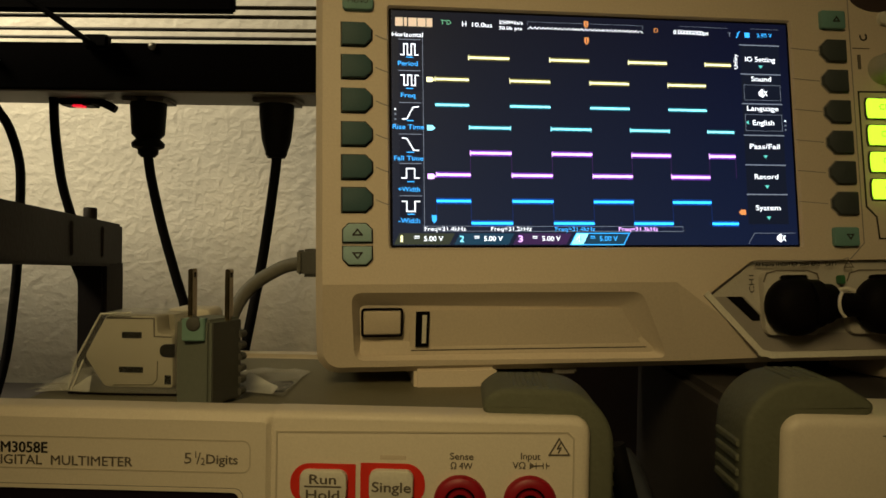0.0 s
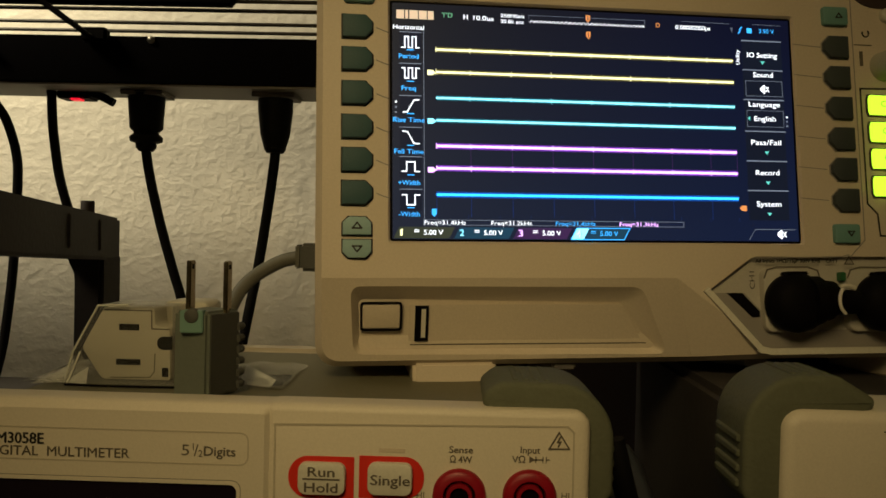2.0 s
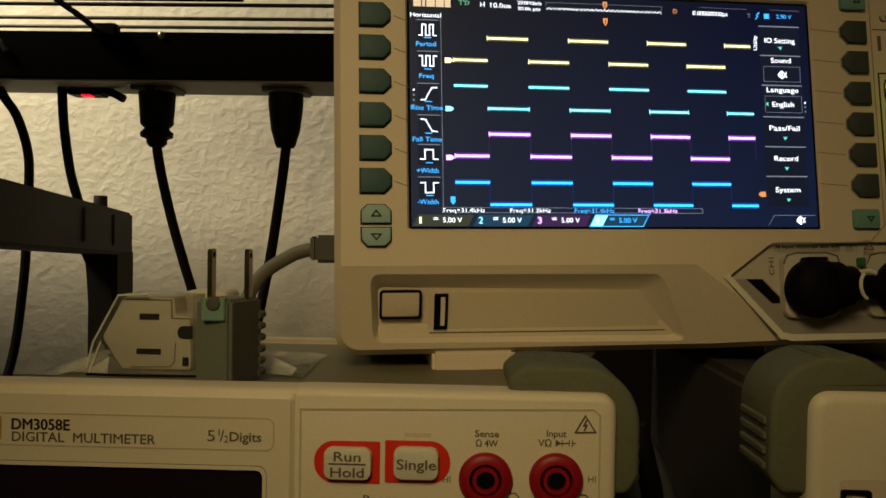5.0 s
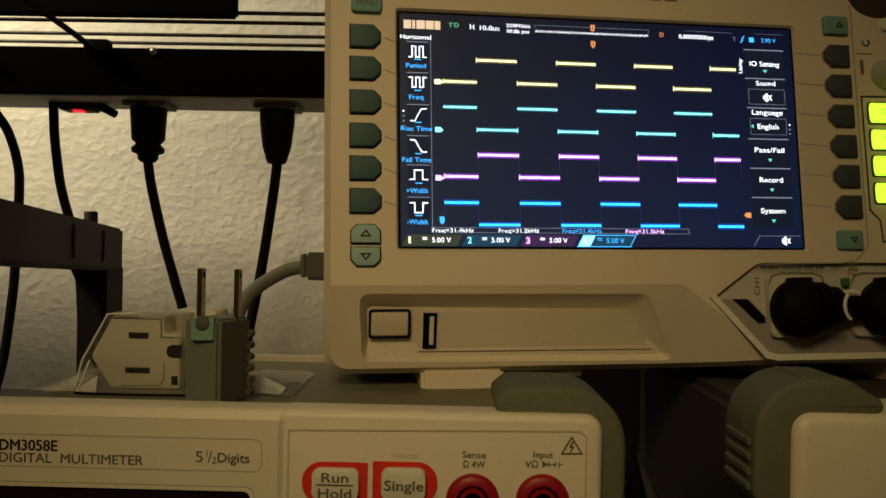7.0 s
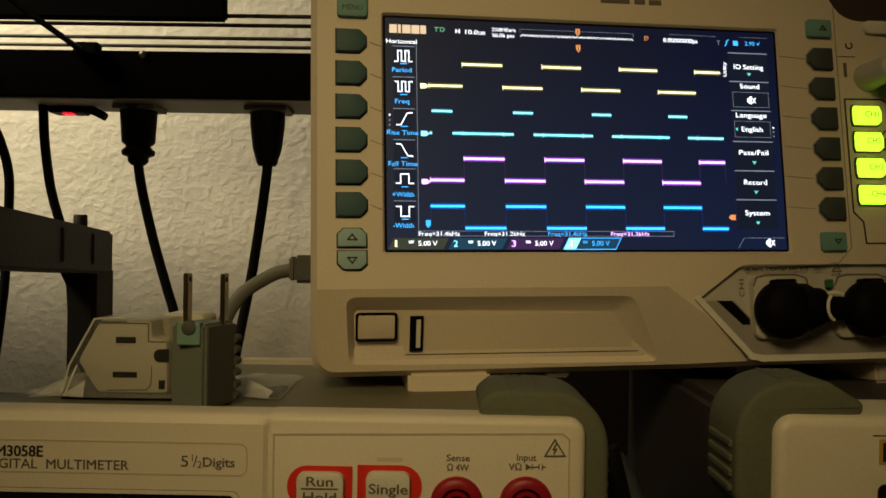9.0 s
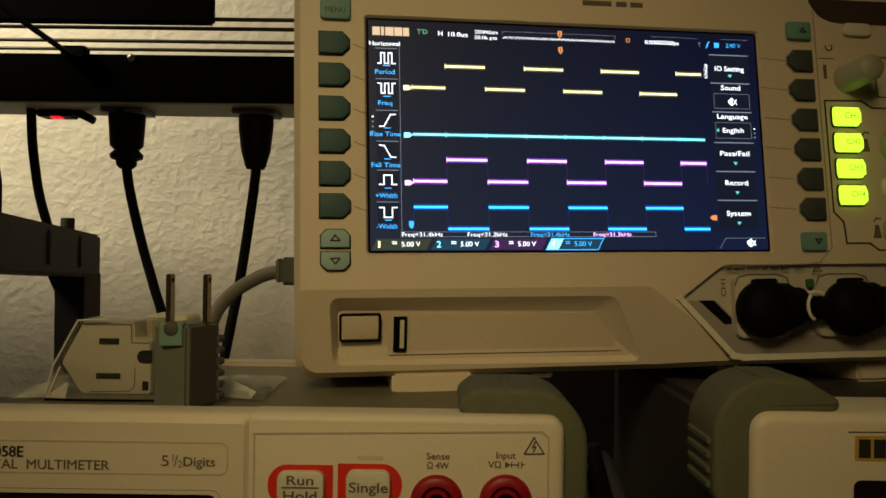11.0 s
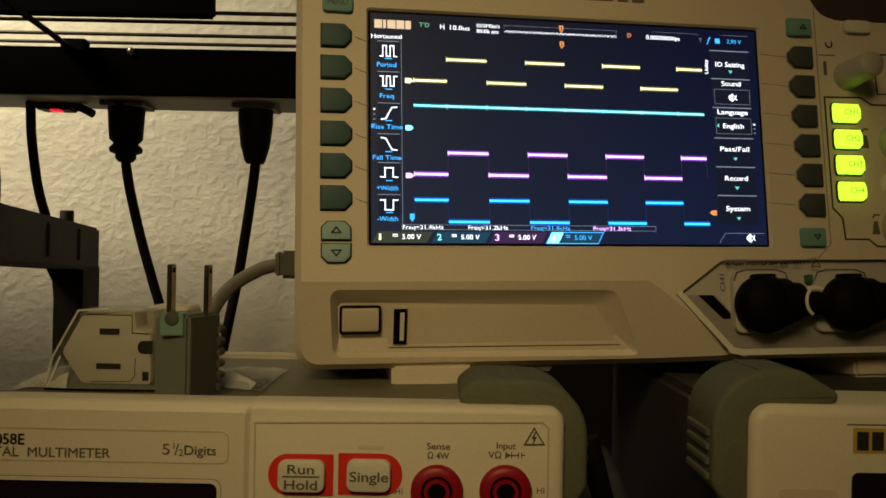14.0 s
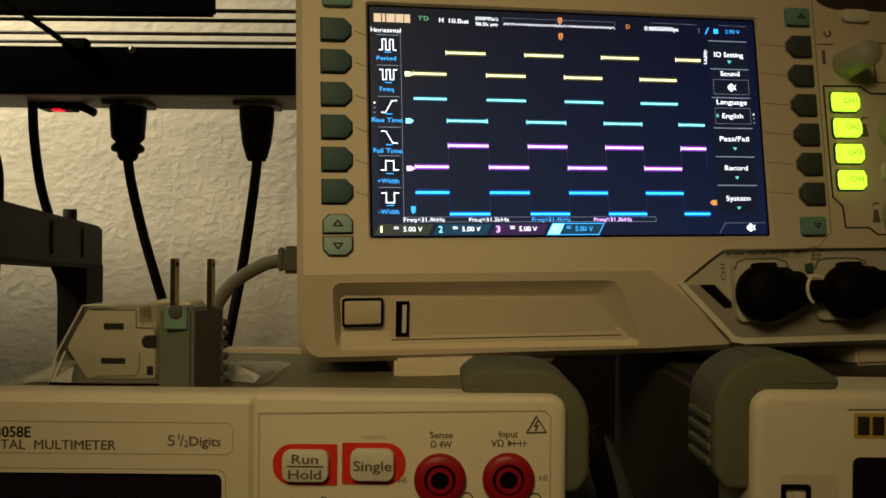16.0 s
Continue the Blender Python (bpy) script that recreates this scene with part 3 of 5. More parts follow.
def oscilloscope():
    s = thing("oscilloscope", "warm grey bench oscilloscope with lit screen and lit channel keys", "oscilloscope", SCOPE_AT)
    mm = 0.001
    L, R, BOT, TOP = -0.1335, 0.2335, -0.1120, 0.0880
    outer = rounded(L, R, BOT, TOP, [0.010, 0.010, 0.012, 0.012], 6)
    hole_s = rounded(-0.1000, 0.1002, -0.0568, 0.0562, 0.0012, 2)
    rec = soften([(-0.1162, -0.1067), (0.0338, -0.1082), (0.0190, -0.0776), (-0.1178, -0.0770)], 0.005)
    bnc = soften([(0.0503, -0.0800), (0.0758, -0.1076), (0.2300, -0.1070), (0.2300, -0.0630), (0.0740, -0.0632)], 0.003)
    face = rounded(L + 0.0030, R - 0.0030, BOT + 0.0024, TOP - 0.0030, [0.008, 0.008, 0.010, 0.010], 6)
    part("panel_edge", sloped(loft(face, 0.0, outer, 0.004, False), True), SCOPE, s)
    part("front_panel", sloped(plate(face, [rounded(-0.1009, 0.1011, -0.0577, 0.0571, 0.0016, 2), rec, bnc], 0.0, 0.004), True), SCOPE, s, "warm grey moulded front panel")
    bpy.data.objects["front_panel"].data.set_sharp_from_angle(angle=radians(5))
    # rounded rim and the case behind
    inner = rounded(L + 0.0, R, BOT, TOP, [0.010, 0.010, 0.012, 0.012], 6)
    shrunk = rounded(L + 0.0035, R - 0.0035, BOT + 0.0035, TOP - 0.0035, [0.008, 0.008, 0.010, 0.010], 6)
    part("rim", sloped(loft(inner, 0.004, shrunk, 0.016, False), True), SCOPE, s, smooth=False)
    part("case", prism(shrunk, 0.016, 0.125, 0.003), SCOPE, s, "warm grey rear case")
    # storage recess with power key and port
    rin = soften([(-0.1130, -0.1035), (0.0268, -0.1037), (0.0120, -0.0842), (-0.1140, -0.0822)], 0.003)
    part("recess", sloped(loft(rec, 0.0, rin, 0.006), True), SCOPE, s)
    part("recess_step", sloped(line_bm([(-0.0895, -0.1026), (0.0240, -0.1030)], 0.0006, 0.0047, depth=0.0006), True), INK_SOFT, s)
    part("tray_cover", sloped(prism(soften([(-0.0905, -0.1030), (0.0235, -0.1034), (0.0110, -0.0850), (-0.0905, -0.0845)], 0.001), 0.0050, 0.0062), True), SCOPE, s)
    pw = part("power_key", sloped(plate(rounded(-0.1131, -0.0938, -0.0964, -0.0836, 0.0016), [rounded(-0.1122, -0.0947, -0.0955, -0.0845, 0.001)], 0.0035, 0.0062)), BLACK, s, "black framed power key")
    part("cap", sloped(prism(rounded(-0.1121, -0.0948, -0.0954, -0.0846, 0.001), 0.0040, 0.0062, 0.0006)), SCOPE, pw)
    us = part("usb_port", sloped(plate([(-0.0878, -0.1011), (-0.0816, -0.1011), (-0.0816, -0.0853), (-0.0878, -0.0853)],
                                [[(-0.0870, -0.1003), (-0.0825, -0.1003), (-0.0825, -0.0861), (-0.0870, -0.0861)]], 0.0036, 0.0052)), BLACK, s, "upright usb port")
    part("port_floor", sloped(slab(-0.0870, -0.0825, 0.0046, 0.0049, -0.1003, -0.0861)), BLACK, us)
    part("tongue", sloped(slab(-0.0848, -0.0828, 0.0040, 0.0048, -0.0995, -0.0869)), KEY_WHITE, us)
    # screen
    part("screen_border", slab(-0.1000, 0.1002, 0.0016, 0.004, -0.0568, 0.0562), BLACK, s, "black screen border")
    part("screen_chamfer", loft(rounded(-0.1009, 0.1011, -0.0577, 0.0571, 0.0016, 2), -0.0002, hole_s, 0.0014, False), SCOPE, s, "bevelled edge round the screen")
    sc = part("screen", slab(-0.0988, 0.0990, 0.0012, 0.0016, -0.0557, 0.0551), SCREEN, s, "lit dark blue screen")
    # left keys
    zs = [42.2, 26.8, 10.9, -4.8, -20.1, -35.2]
    for z in zs:
        part("key_surround", prism(at(key_outline(0.0148, 0.0120, 1, 0.0035), -0.1149, z * mm), -0.0004, 0.001), INK, s)
        part("soft_key", prism(at(key_outline(0.0136, 0.0108, 1, 0.0031), -0.1149, z * mm), -0.0026, 0.001, 0.0009, 2, only_front=True), KEY, s, "green-grey rubber soft key")
        part("key_groove", line_bm([(-0.1060, z * mm), (-0.1032, (z - 1.2) * mm), (-0.1002, (z - 2.2) * mm)], 0.0005, 0.0), SCOPE_DARK, s)
    k = part("menu_key", prism(rounded(-0.1215, -0.1072, 0.0535, 0.0655, 0.002), -0.0026, 0.001, 0.0009, 2, only_front=True), KEY_TEAL, s, "teal menu key")
    lettering("MENU", -0.1143, 0.0578, -0.0027, 0.0026, INK, k, 0.0092)
    for z, d in ((-50.3, 1), (-60.6, -1)):
        w, h, c = 0.0064, 0.0041, 0.0026
        p = [(-w, -h * d), (w, -h * d), (w, (h - c) * d), (w - c, h * d), (-w + c, h * d), (-w, (h - c) * d)]
        part("key_edge", prism(at([(x * 1.09, q * 1.12) for x, q in p], -0.1149, z * mm), -0.0008, 0.001), INK, s)
        k = part("arrow_key", prism(at(p, -0.1149, z * mm), -0.0026, 0.001, 0.0007, 2, only_front=True), KEY_PALE, s, "pale green arrow key")
        part("arrow", line_bm(at([(-0.0020, -0.0011 * d), (0.0020, -0.0011 * d), (0, 0.0014 * d)], -0.1149, z * mm), 0.0007, -0.0026, closed=True), INK, k)
    # right keys
    for z, x in zip((41.8, 26.3, 10.7, -4.8, -20.1, -35.5), (122.4, 122.5, 122.8, 123.1, 123.4, 123.6)):
        part("key_surround", prism(at(key_outline(0.0144, 0.0122, -1, 0.0039), x * mm, z * mm), -0.0004, 0.001), SCOPE_DARK, s)
        part("soft_key", prism(at(key_outline(0.0134, 0.0112, -1, 0.0036), x * mm, z * mm), -0.0026, 0.001, 0.0009, 2, only_front=True), KEY_DARK, s, "dark rubber soft key")
        part("key_groove", line_bm([(0.1006, (z + 1.0) * mm), (0.1148, z * mm)], 0.0004, 0.0), SCOPE_DARK, s)
    for z, d in ((57.6, 1), (-52.0, -1)):
        k = part("arrow_key", prism(at(rounded(-0.0066, 0.0066, -0.0047, 0.0047, 0.0012, 3), 0.1227, z * mm), -0.0026, 0.001, 0.0007, 2, only_front=True), KEY_TEAL, s, "teal arrow key")
        part("arrow", line_bm(at([(-0.0014, -0.0010 * d), (0.0018, -0.0010 * d), (0.0002, 0.0012 * d)], 0.1240, z * mm), 0.0006, -0.0026, closed=True), INK, k)
    part("panel_seam", line_bm([(0.1325, 0.0700), (0.1330, -0.0550), (0.1250, -0.0630)], 0.0005, 0.0), SCOPE_DARK, s)
    # channel keys
    for i, (x, z) in enumerate(((147.2, 12.7), (147.3, -1.0), (147.4, -14.5), (147.4, -28.3))):
        p = [(-0.0080, -0.0049), (0.0046, -0.0049), (0.0066, -0.0030), (0.0068, 0.0018), (0.0054, 0.0049), (-0.0080, 0.0049), (-0.0087, 0.0030), (-0.0087, -0.0030)]
        part("key_edge", prism(at([(a * 1.08, b * 1.12) for a, b in p], x * mm, z * mm), -0.0008, 0.001), INK, s)
        k = part("channel_key", prism(at(p, x * mm, z * mm), -0.0026, 0.001, 0.0008, 2, only_front=True), CH_LIT, s, "lit yellow-green channel key")
        lettering("CH%d" % (i + 1), x * mm + 0.0008, z * mm + 0.0004, -0.0027, 0.0030, CH_INK, k, 0.0076)
    part("vertical_outline", line_bm([(0.1415, -0.0528), (0.1407, -0.0420), (0.1356, -0.0368), (0.1353, 0.0213), (0.1560, 0.0217), (0.1620, 0.0180), (0.2150, 0.0182)], 0.0008, 0.0), INK, s)
    part("vertical_outline", line_bm([(0.1415, -0.0528), (0.1545, -0.0528), (0.1592, -0.0564), (0.2150, -0.0566)], 0.0008, 0.0), INK, s)
    part("trigger_outline", line_bm([(0.2150, 0.0240), (0.1660, 0.0240), (0.1652, 0.0455), (0.2150, 0.0455)], 0.0006, 0.0), INK, s)
    part("print_bar", slab(0.1335, 0.1430, -0.0002, 0.0, 0.0436, 0.0441), INK_SOFT, s)
    part("print_mark", slab(0.1360, 0.1378, -0.0002, 0.0, 0.0330, 0.0405), INK_SOFT, s, "small unreadable print")
    arc = [(0.1400 + 0.0018 * math.cos(radians(a)), 0.0500 + 0.0018 * math.sin(radians(a))) for a in range(-200, 60, 30)]
    part("dial_mark", line_bm(arc, 0.0006, 0.0), INK, s)
    for x, z, r, h in ((0.1488, 0.0330, 0.0070, 0.019), (0.1740, -0.0020, 0.0090, 0.016), (0.1745, -0.0470, 0.0115, 0.017), (0.2000, 0.035, 0.011, 0.017)):
        part("knob", lathe([(r * 1.08, 0.001), (r * 1.06, -0.0015), (r, -0.003), (r * 0.94, -h), (r * 0.84, -h - 0.0012), (0.001, -h - 0.0014)], 36, (x, 0, z)), KNOB, s, "pale turning knob", True)
    part("offset_key", prism(rounded(0.1640, 0.1790, -0.0290, -0.0190, 0.003), -0.0026, 0.001, 0.0008, 2, only_front=True), KEY_WHITE, s, "pale oval key")
    part("slip_key", prism(rounded(0.1480, 0.1640, 0.0560, 0.0630, 0.003), -0.0026, 0.001, 0.0008, 2, only_front=True), KEY_WHITE, s, "pale oval key")
    part("dark_field", prism(soften([(0.1290, 0.0760), (0.1360, 0.0660), (0.1440, 0.0632), (0.2150, 0.0632), (0.2150, 0.0760)], 0.004), -0.0005, 0.001), PLUM, s, "dark plum control field")
    for x, z in ((0.1565, 0.0010), (0.1590, -0.0440)):
        part("wave_mark", line_bm([(x - 0.0012, z + 0.0026), (x, z + 0.0040), (x + 0.0022, z + 0.0038)], 0.0008, 0.0), INK_SOFT, s)
        part("ladder_mark", prism([(x - 0.0022, z - 0.0062), (x + 0.0024, z - 0.0062), (x + 0.0012, z + 0.0006), (x - 0.0008, z + 0.0006)], -0.0002, 0.0), INK_SOFT, s)
    # input field
    part("input_field", prism(bnc, 0.0030, 0.0060), SHADED_FIELD, s)
    # lip in white: the light its edge catches is put into the colour
    part("input_lip", line_bm([(0.0503, -0.0800), (0.0756, -0.1074), (0.0812, -0.1086), (0.2150, -0.1082)], 0.0030, -0.0002, depth=0.0012), KEY_WHITE, s, "raised lip, paler for the light on its edge")
    part("lower_field", prism([(0.0540, -0.0806), (0.0775, -0.1060), (0.0830, -0.1070), (0.2150, -0.1066), (0.2150, -0.0985), (0.0800, -0.0985), (0.0790, -0.0900), (0.0700, -0.0806)], 0.0022, 0.0032), SCOPE_DARK, s)
    part("vent_slot", prism([(0.0610, -0.0806), (0.0685, -0.0806), (0.0772, -0.0895), (0.0772, -0.0922), (0.0735, -0.0922)], 0.0016, 0.0024), BLACK, s, "slanted vent slot")
    for x in (0.0932, 0.1364):
        b = part("bnc_socket", prism(rounded(x - 0.0148, x + 0.0140, -0.0995, -0.0688, 0.004), -0.0012, 0.0032, 0.001, 2, only_front=True), SHADED_FIELD, s, "pale square input socket plate")
        part("rim_line", line_bm([(x - 0.0146, -0.0735), (x - 0.0130, -0.0698), (x - 0.008, -0.0684), (x + 0.008, -0.0684), (x + 0.013, -0.0700), (x + 0.0138, -0.0725)], 0.0007, -0.0012), INK_SOFT, b)
    part("channel_mark", slab(0.1188, 0.1214, -0.0010, 0.0032, -0.0750, -0.0707, 0.0004), GREEN_MARK, s, "green channel mark")
    part("seam_line", line_bm([(0.0740, -0.0640), (0.1200, -0.0632), (0.1240, -0.0622)], 0.0005, 0.0), SCOPE_DARK, s)
    lettering("All Inputs 1M\u03a9//13pF 300V RMS", 0.0920, -0.0653, 0.0, 0.0016, INK, s, 0.0335, bold=0.06)
    lettering("CAT I", 0.1145, -0.0653, 0.0, 0.0016, INK, s, 0.0056, bold=0.05)
    part("warning_triangle", line_bm([(0.1215, -0.0668), (0.1263, -0.0668), (0.1239, -0.0630)], 0.0005, 0.0, closed=True), INK_SOFT, s)
    lettering("CH1", 0.0745, -0.0745, 0.0028, 0.0026, INK, s, 0.0085, turn=90)
    for x0, x1 in ((0.0075, 0.0225), (0.0250, 0.0305), (0.0325, 0.0390)):
        part("top_print", slab(x0, x1, -0.0002, 0.0, 0.0667, 0.0693), INK_SOFT, s, "small unreadable print")
    # stand foot
    part("stand_foot", slab(-0.0885, -0.0490, 0.0155, 0.060, -0.1228, -0.1120, 0.0016), SCOPE, s, "short folding foot")
    part("stand_foot", slab(0.1490, 0.1885, 0.010, 0.060, -0.1228, -0.1120, 0.0016), SCOPE, s, "short folding foot")
    for x in (-0.02, 0.08):
        part("under_rail", slab(x, x + 0.012, 0.022, 0.09, -0.1165, -0.1120, 0.001), SCOPE_DARK, s)
    return s, sc
def screen_picture(sc):
    mm, y = 0.001, 0.0011

    def word(body, u, v, h, mat, wide=0.0, **kw):
        return lettering(body, u * mm, v * mm, y, h * mm, mat, sc, wide * mm, depth=0.00006, **kw)

    def block(name, u0, u1, v0, v1, mat, d=0.00004, label=""):
        return part(name, slab(u0 * mm, u1 * mm, y - d, y, v0 * mm, v1 * mm), mat, sc, label)

    def stroke(name, pts, w, mat, closed=False, d=0.00005):
        return part(name, line_bm([(a * mm, b * mm) for a, b in pts], w * mm, y, depth=d, closed=closed), mat, sc)

    # top row; the maker's mark stays plain blocks
    for u, w in ((-96.9, 3.6), (-92.8, 1.4), (-90.8, 4.0), (-86.4, 3.8), (-82.2, 2.8)):
        block("logo_block", u, u + w, 47.6, 51.8, GOLD_GLOW, label="gold logo block")
    word("T'D", -73.0, 50.2, 2.2, G_GLOW, 5.0, bold=0.010)
    word("H", -64.2, 49.7, 2.4, W_GLOW, 2.0, bold=0.010)
    word("10.0us", -55.6, 49.5, 2.2, W_GLOW, 9.6, bold=0.010)
    word("250MSa/s", -41.6, 51.2, 1.7, W_GLOW, 11.6, bold=0.010)
    word("30.0k pts", -41.9, 48.4, 1.7, W_GLOW, 11.0, bold=0.010)
    zig = [(-33.2 + 57.0 * i / 54, 48.9 + (0.55 if i % 2 else -0.55)) for i in range(55)]
    stroke("memory_wave", zig, 0.26, W_GLOW)
    stroke("memory_bracket", [(-33.6, 50.0), (-33.6, 51.9), (24.0, 51.9), (24.0, 50.0)], 0.15, W_DIM)
    for v in (51.4, 43.2):
        part("trigger_marker", prism([((-4.5 + a) * mm, (v + b) * mm) for a, b in ((-1.1, 1.9), (1.1, 1.9), (1.1, -0.4), (0, -1.9), (-1.1, -0.4))], y - 0.00004, y), O_GLOW, sc, "orange trigger marker")
        stroke("marker_bar", [(-4.5, v - 0.8), (-4.5, v + 1.2)], 0.4, SCREEN, d=0.00008)
    word("D", 30.8, 49.9, 2.2, O_GLOW, 2.0, bold=0.010)
    word("0.00000000ps", 48.7, 49.4, 2.1, W_GLOW, 18.0, bold=0.010)
    stroke("rule", [(43.0, 52.4), (68.0, 52.2)], 0.12, W_DIM)
    word("T", 68.9, 49.1, 2.2, W_DIM, 1.8)
    stroke("edge_mark", [(72.4, 47.6), (73.4, 49.0), (73.0, 49.4), (74.2, 50.8)], 0.5, BT_GLOW)
    block("source_cell", 76.8, 79.4, 47.9, 50.4, BT_GLOW)
    word("2.90 V", 87.2, 49.2, 2.1, BT_GLOW, 8.0)
    stroke("rule", [(80.0, 52.4), (95.0, 52.3)], 0.12, W_DIM)
    # left column
    word("Horizontal", -91.2, 43.6, 2.1, W_GLOW, 14.4, bold=0.010)
    stroke("rule", [(-84.2, 45.0), (-84.2, -46.8)], 0.22, W_DIM)
    shapes = {
        "Period": [(-4, -2.6), (-2.6, -2.6), (-2.6, 2.6), (-0.9, 2.6), (-0.9, -2.6), (0.9, -2.6), (0.9, 2.6), (2.6, 2.6), (2.6, -2.6), (4, -2.6)],
        "Freq": [(-4, 2.6), (-2.6, 2.6), (-2.6, -2.2), (-0.9, -2.2), (-0.9, 2.6), (0.9, 2.6), (0.9, -2.2), (2.6, -2.2), (2.6, 2.6), (4, 2.6)],
        "Rise Time": [(-3.4, -3.0), (-1.5, -2.9), (1.5, 2.7), (3.8, 2.9)],
        "Fall Time": [(-3.6, 2.9), (-1.5, 2.7), (1.5, -2.7), (3.8, -2.9)],
        "+Width": [(-4, -2.0), (-1.9, -2.0), (-1.9, 2.4), (1.9, 2.4), (1.9, -2.0), (4, -2.0)],
        "-Width": [(-4, 2.2), (-1.9, 2.2), (-1.9, -2.4), (1.9, -2.4), (1.9, 2.2), (4, 2.2)],
    }
    wides = {"Period": 9.2, "Freq": 6.6, "Rise Time": 14.6, "Fall Time": 13.4, "+Width": 10.0, "-Width": 9.6}
    for (name, pts), v, tv in zip(shapes.items(), (36.4, 21.4, 6.1, -8.8, -22.6, -37.7), (29.7, 14.5, -0.5, -15.3, -29.8, -44.3)):
        block("icon_cell", -95.4, -85.4, v - 5.0, v + 4.6, MENU_CELL, 0.00002)
        stroke("icon_edge", [(-95.4, v + 4.8), (-85.4, v + 4.8)], 0.35, W_DIM)
        stroke("icon", [(a - 90.4, b + v) for a, b in pts], 0.55, W_GLOW)
        stroke("icon_arrow", [(-91.8, v - 3.7), (-89.0, v - 3.7)], 0.45, BT_GLOW)
        word(name, -91.2, tv, 2.2, BT_GLOW, wides[name], bold=0.010)
    for i in range(4):
        block("page_dot", -97.6, -96.8, 7.4 - 2.4 * i, 8.2 - 2.4 * i, W_GLOW if i == 0 else W_DIM)
    # right menu
    for top, bot in ((44.0, 30.0), (29.2, 15.0), (14.2, -1.0), (-1.6, -15.6), (-16.4, -30.4), (-31.0, -45.6)):
        block("menu_cell", 73.8, 94.6, bot, top, MENU_CELL, 0.00002)
        stroke("menu_edge", [(73.9, top), (94.5, top)], 0.55, W_DIM)
    word("Utility", 71.3, 35.4, 1.9, W_GLOW, 7.4, turn=90, bold=0.010)
    for body, v, w in (("IO Setting", 36.9, 15.8), ("Sound", 26.9, 10.4), ("Language", 12.0, 16.4), ("English", 4.8, 11.2), ("Pass/Fail", -7.1, 15.6), ("Record", -22.1, 12.2), ("System", -37.5, 12.8)):
        word(body, 84.3, v, 2.5, W_GLOW, w, bold=0.010)
    for v in (33.0, -12.3, -27.2, -42.6):
        part("menu_arrow", prism([(83.2 * mm, (v + 0.8) * mm), (84.4 * mm, (v - 0.9) * mm), (85.6 * mm, (v + 0.8) * mm)], y - 0.00005, y), T_GLOW, sc)
    part("menu_arrow", prism([(76.6 * mm, 5.9 * mm), (75.2 * mm, 4.8 * mm), (76.6 * mm, 3.7 * mm)], y - 0.00005, y), T_GLOW, sc)
    for v0, v1 in ((16.1, 23.7), (0.7, 8.8)):
        stroke("cell_outline", [(75.0, v0), (94.1, v0), (94.1, v1), (75.0, v1)], 0.18, W_DIM, True)
    for u, v in ((84.8, 19.6), (90.2, -52.4)):
        part("speaker_icon", prism([((u + a) * mm, (v + b) * mm) for a, b in ((-2.2, -0.6), (-0.4, -2.1), (0.2, -2.1), (0.2, 2.1), (-0.4, 2.1), (-2.2, 0.6))], y - 0.00005, y), W_GLOW, sc)
        stroke("mute_cross", [(u + 0.7, v - 1.2), (u + 2.2, v + 1.2)], 0.4, W_GLOW)
        stroke("mute_cross", [(u + 0.7, v + 1.2), (u + 2.2, v - 1.2)], 0.4, W_GLOW)
    for i in range(3):
        block("page_dot", 95.4, 96.2, 5.4 - 2.2 * i, 6.2 - 2.2 * i, W_GLOW if i == 0 else W_DIM)
    stroke("rule", [(73.4, -54.9), (76.6, -50.0), (97.6, -50.0)], 0.2, W_DIM)
    # lower rows
    stroke("reading_outline", [(-84.6, -49.2), (40.2, -49.2), (40.2, -46.9), (-84.6, -46.9)], 0.22, W_DIM, True)
    for body, u, mat in (("Freq=31.4kHz", -74.6, W_GLOW), ("Freq=31.2kHz", -43.6, W_GLOW), ("Freq=31.4kHz", -13.0, BT_GLOW), ("Freq=31.3kHz", 18.0, P_GLOW)):
        word(body, u, -48.1, 1.9, mat, 19.2)
    cells = ((-98.4, GREY_CELL, Y_GLOW, W_GLOW, "1"), (-70.6, CB_CELL, C_GLOW, W_GLOW, "2"), (-43.0, V_CELL, P_GLOW, W_GLOW, "3"), (-15.2, CB_CELL, W_GLOW, BT_GLOW, "4"))
    for u, cell, num, txt, body in cells:
        part("channel_cell", prism([(u * mm, -55.4 * mm), ((u + 25.5) * mm, -55.4 * mm), ((u + 28.2) * mm, -50.2 * mm), ((u + 2.7) * mm, -50.2 * mm)], y - 0.00002, y), cell, sc)
        word(body, u + 3.6, -52.7, 3.0, num, 1.0 if body == "1" else 2.0, bold=0.010)
        stroke("coupling_bar", [(u + 9.6, -51.6), (u + 11.6, -51.6)], 0.35, txt)
        stroke("coupling_bar", [(u + 9.6, -52.4), (u + 11.6, -52.4)], 0.35, txt)
        word("5.00 V", u + 18.3, -52.6, 2.3, txt, 8.8, bold=0.010)
    part("lit_cell", prism([(-15.2 * mm, -55.4 * mm), (-9.4 * mm, -55.4 * mm), (-6.6 * mm, -50.2 * mm), (-12.5 * mm, -50.2 * mm)], y - 0.00004, y), C_GLOW, sc)
    word("4", -11.3, -52.7, 3.0, BT_GLOW, 2.0, name="cell_number", bold=0.010)
    stroke("lit_outline", [(-15.4, -55.5), (10.4, -55.5), (13.4, -50.1), (-12.5, -50.1)], 0.4, BT_GLOW, True)
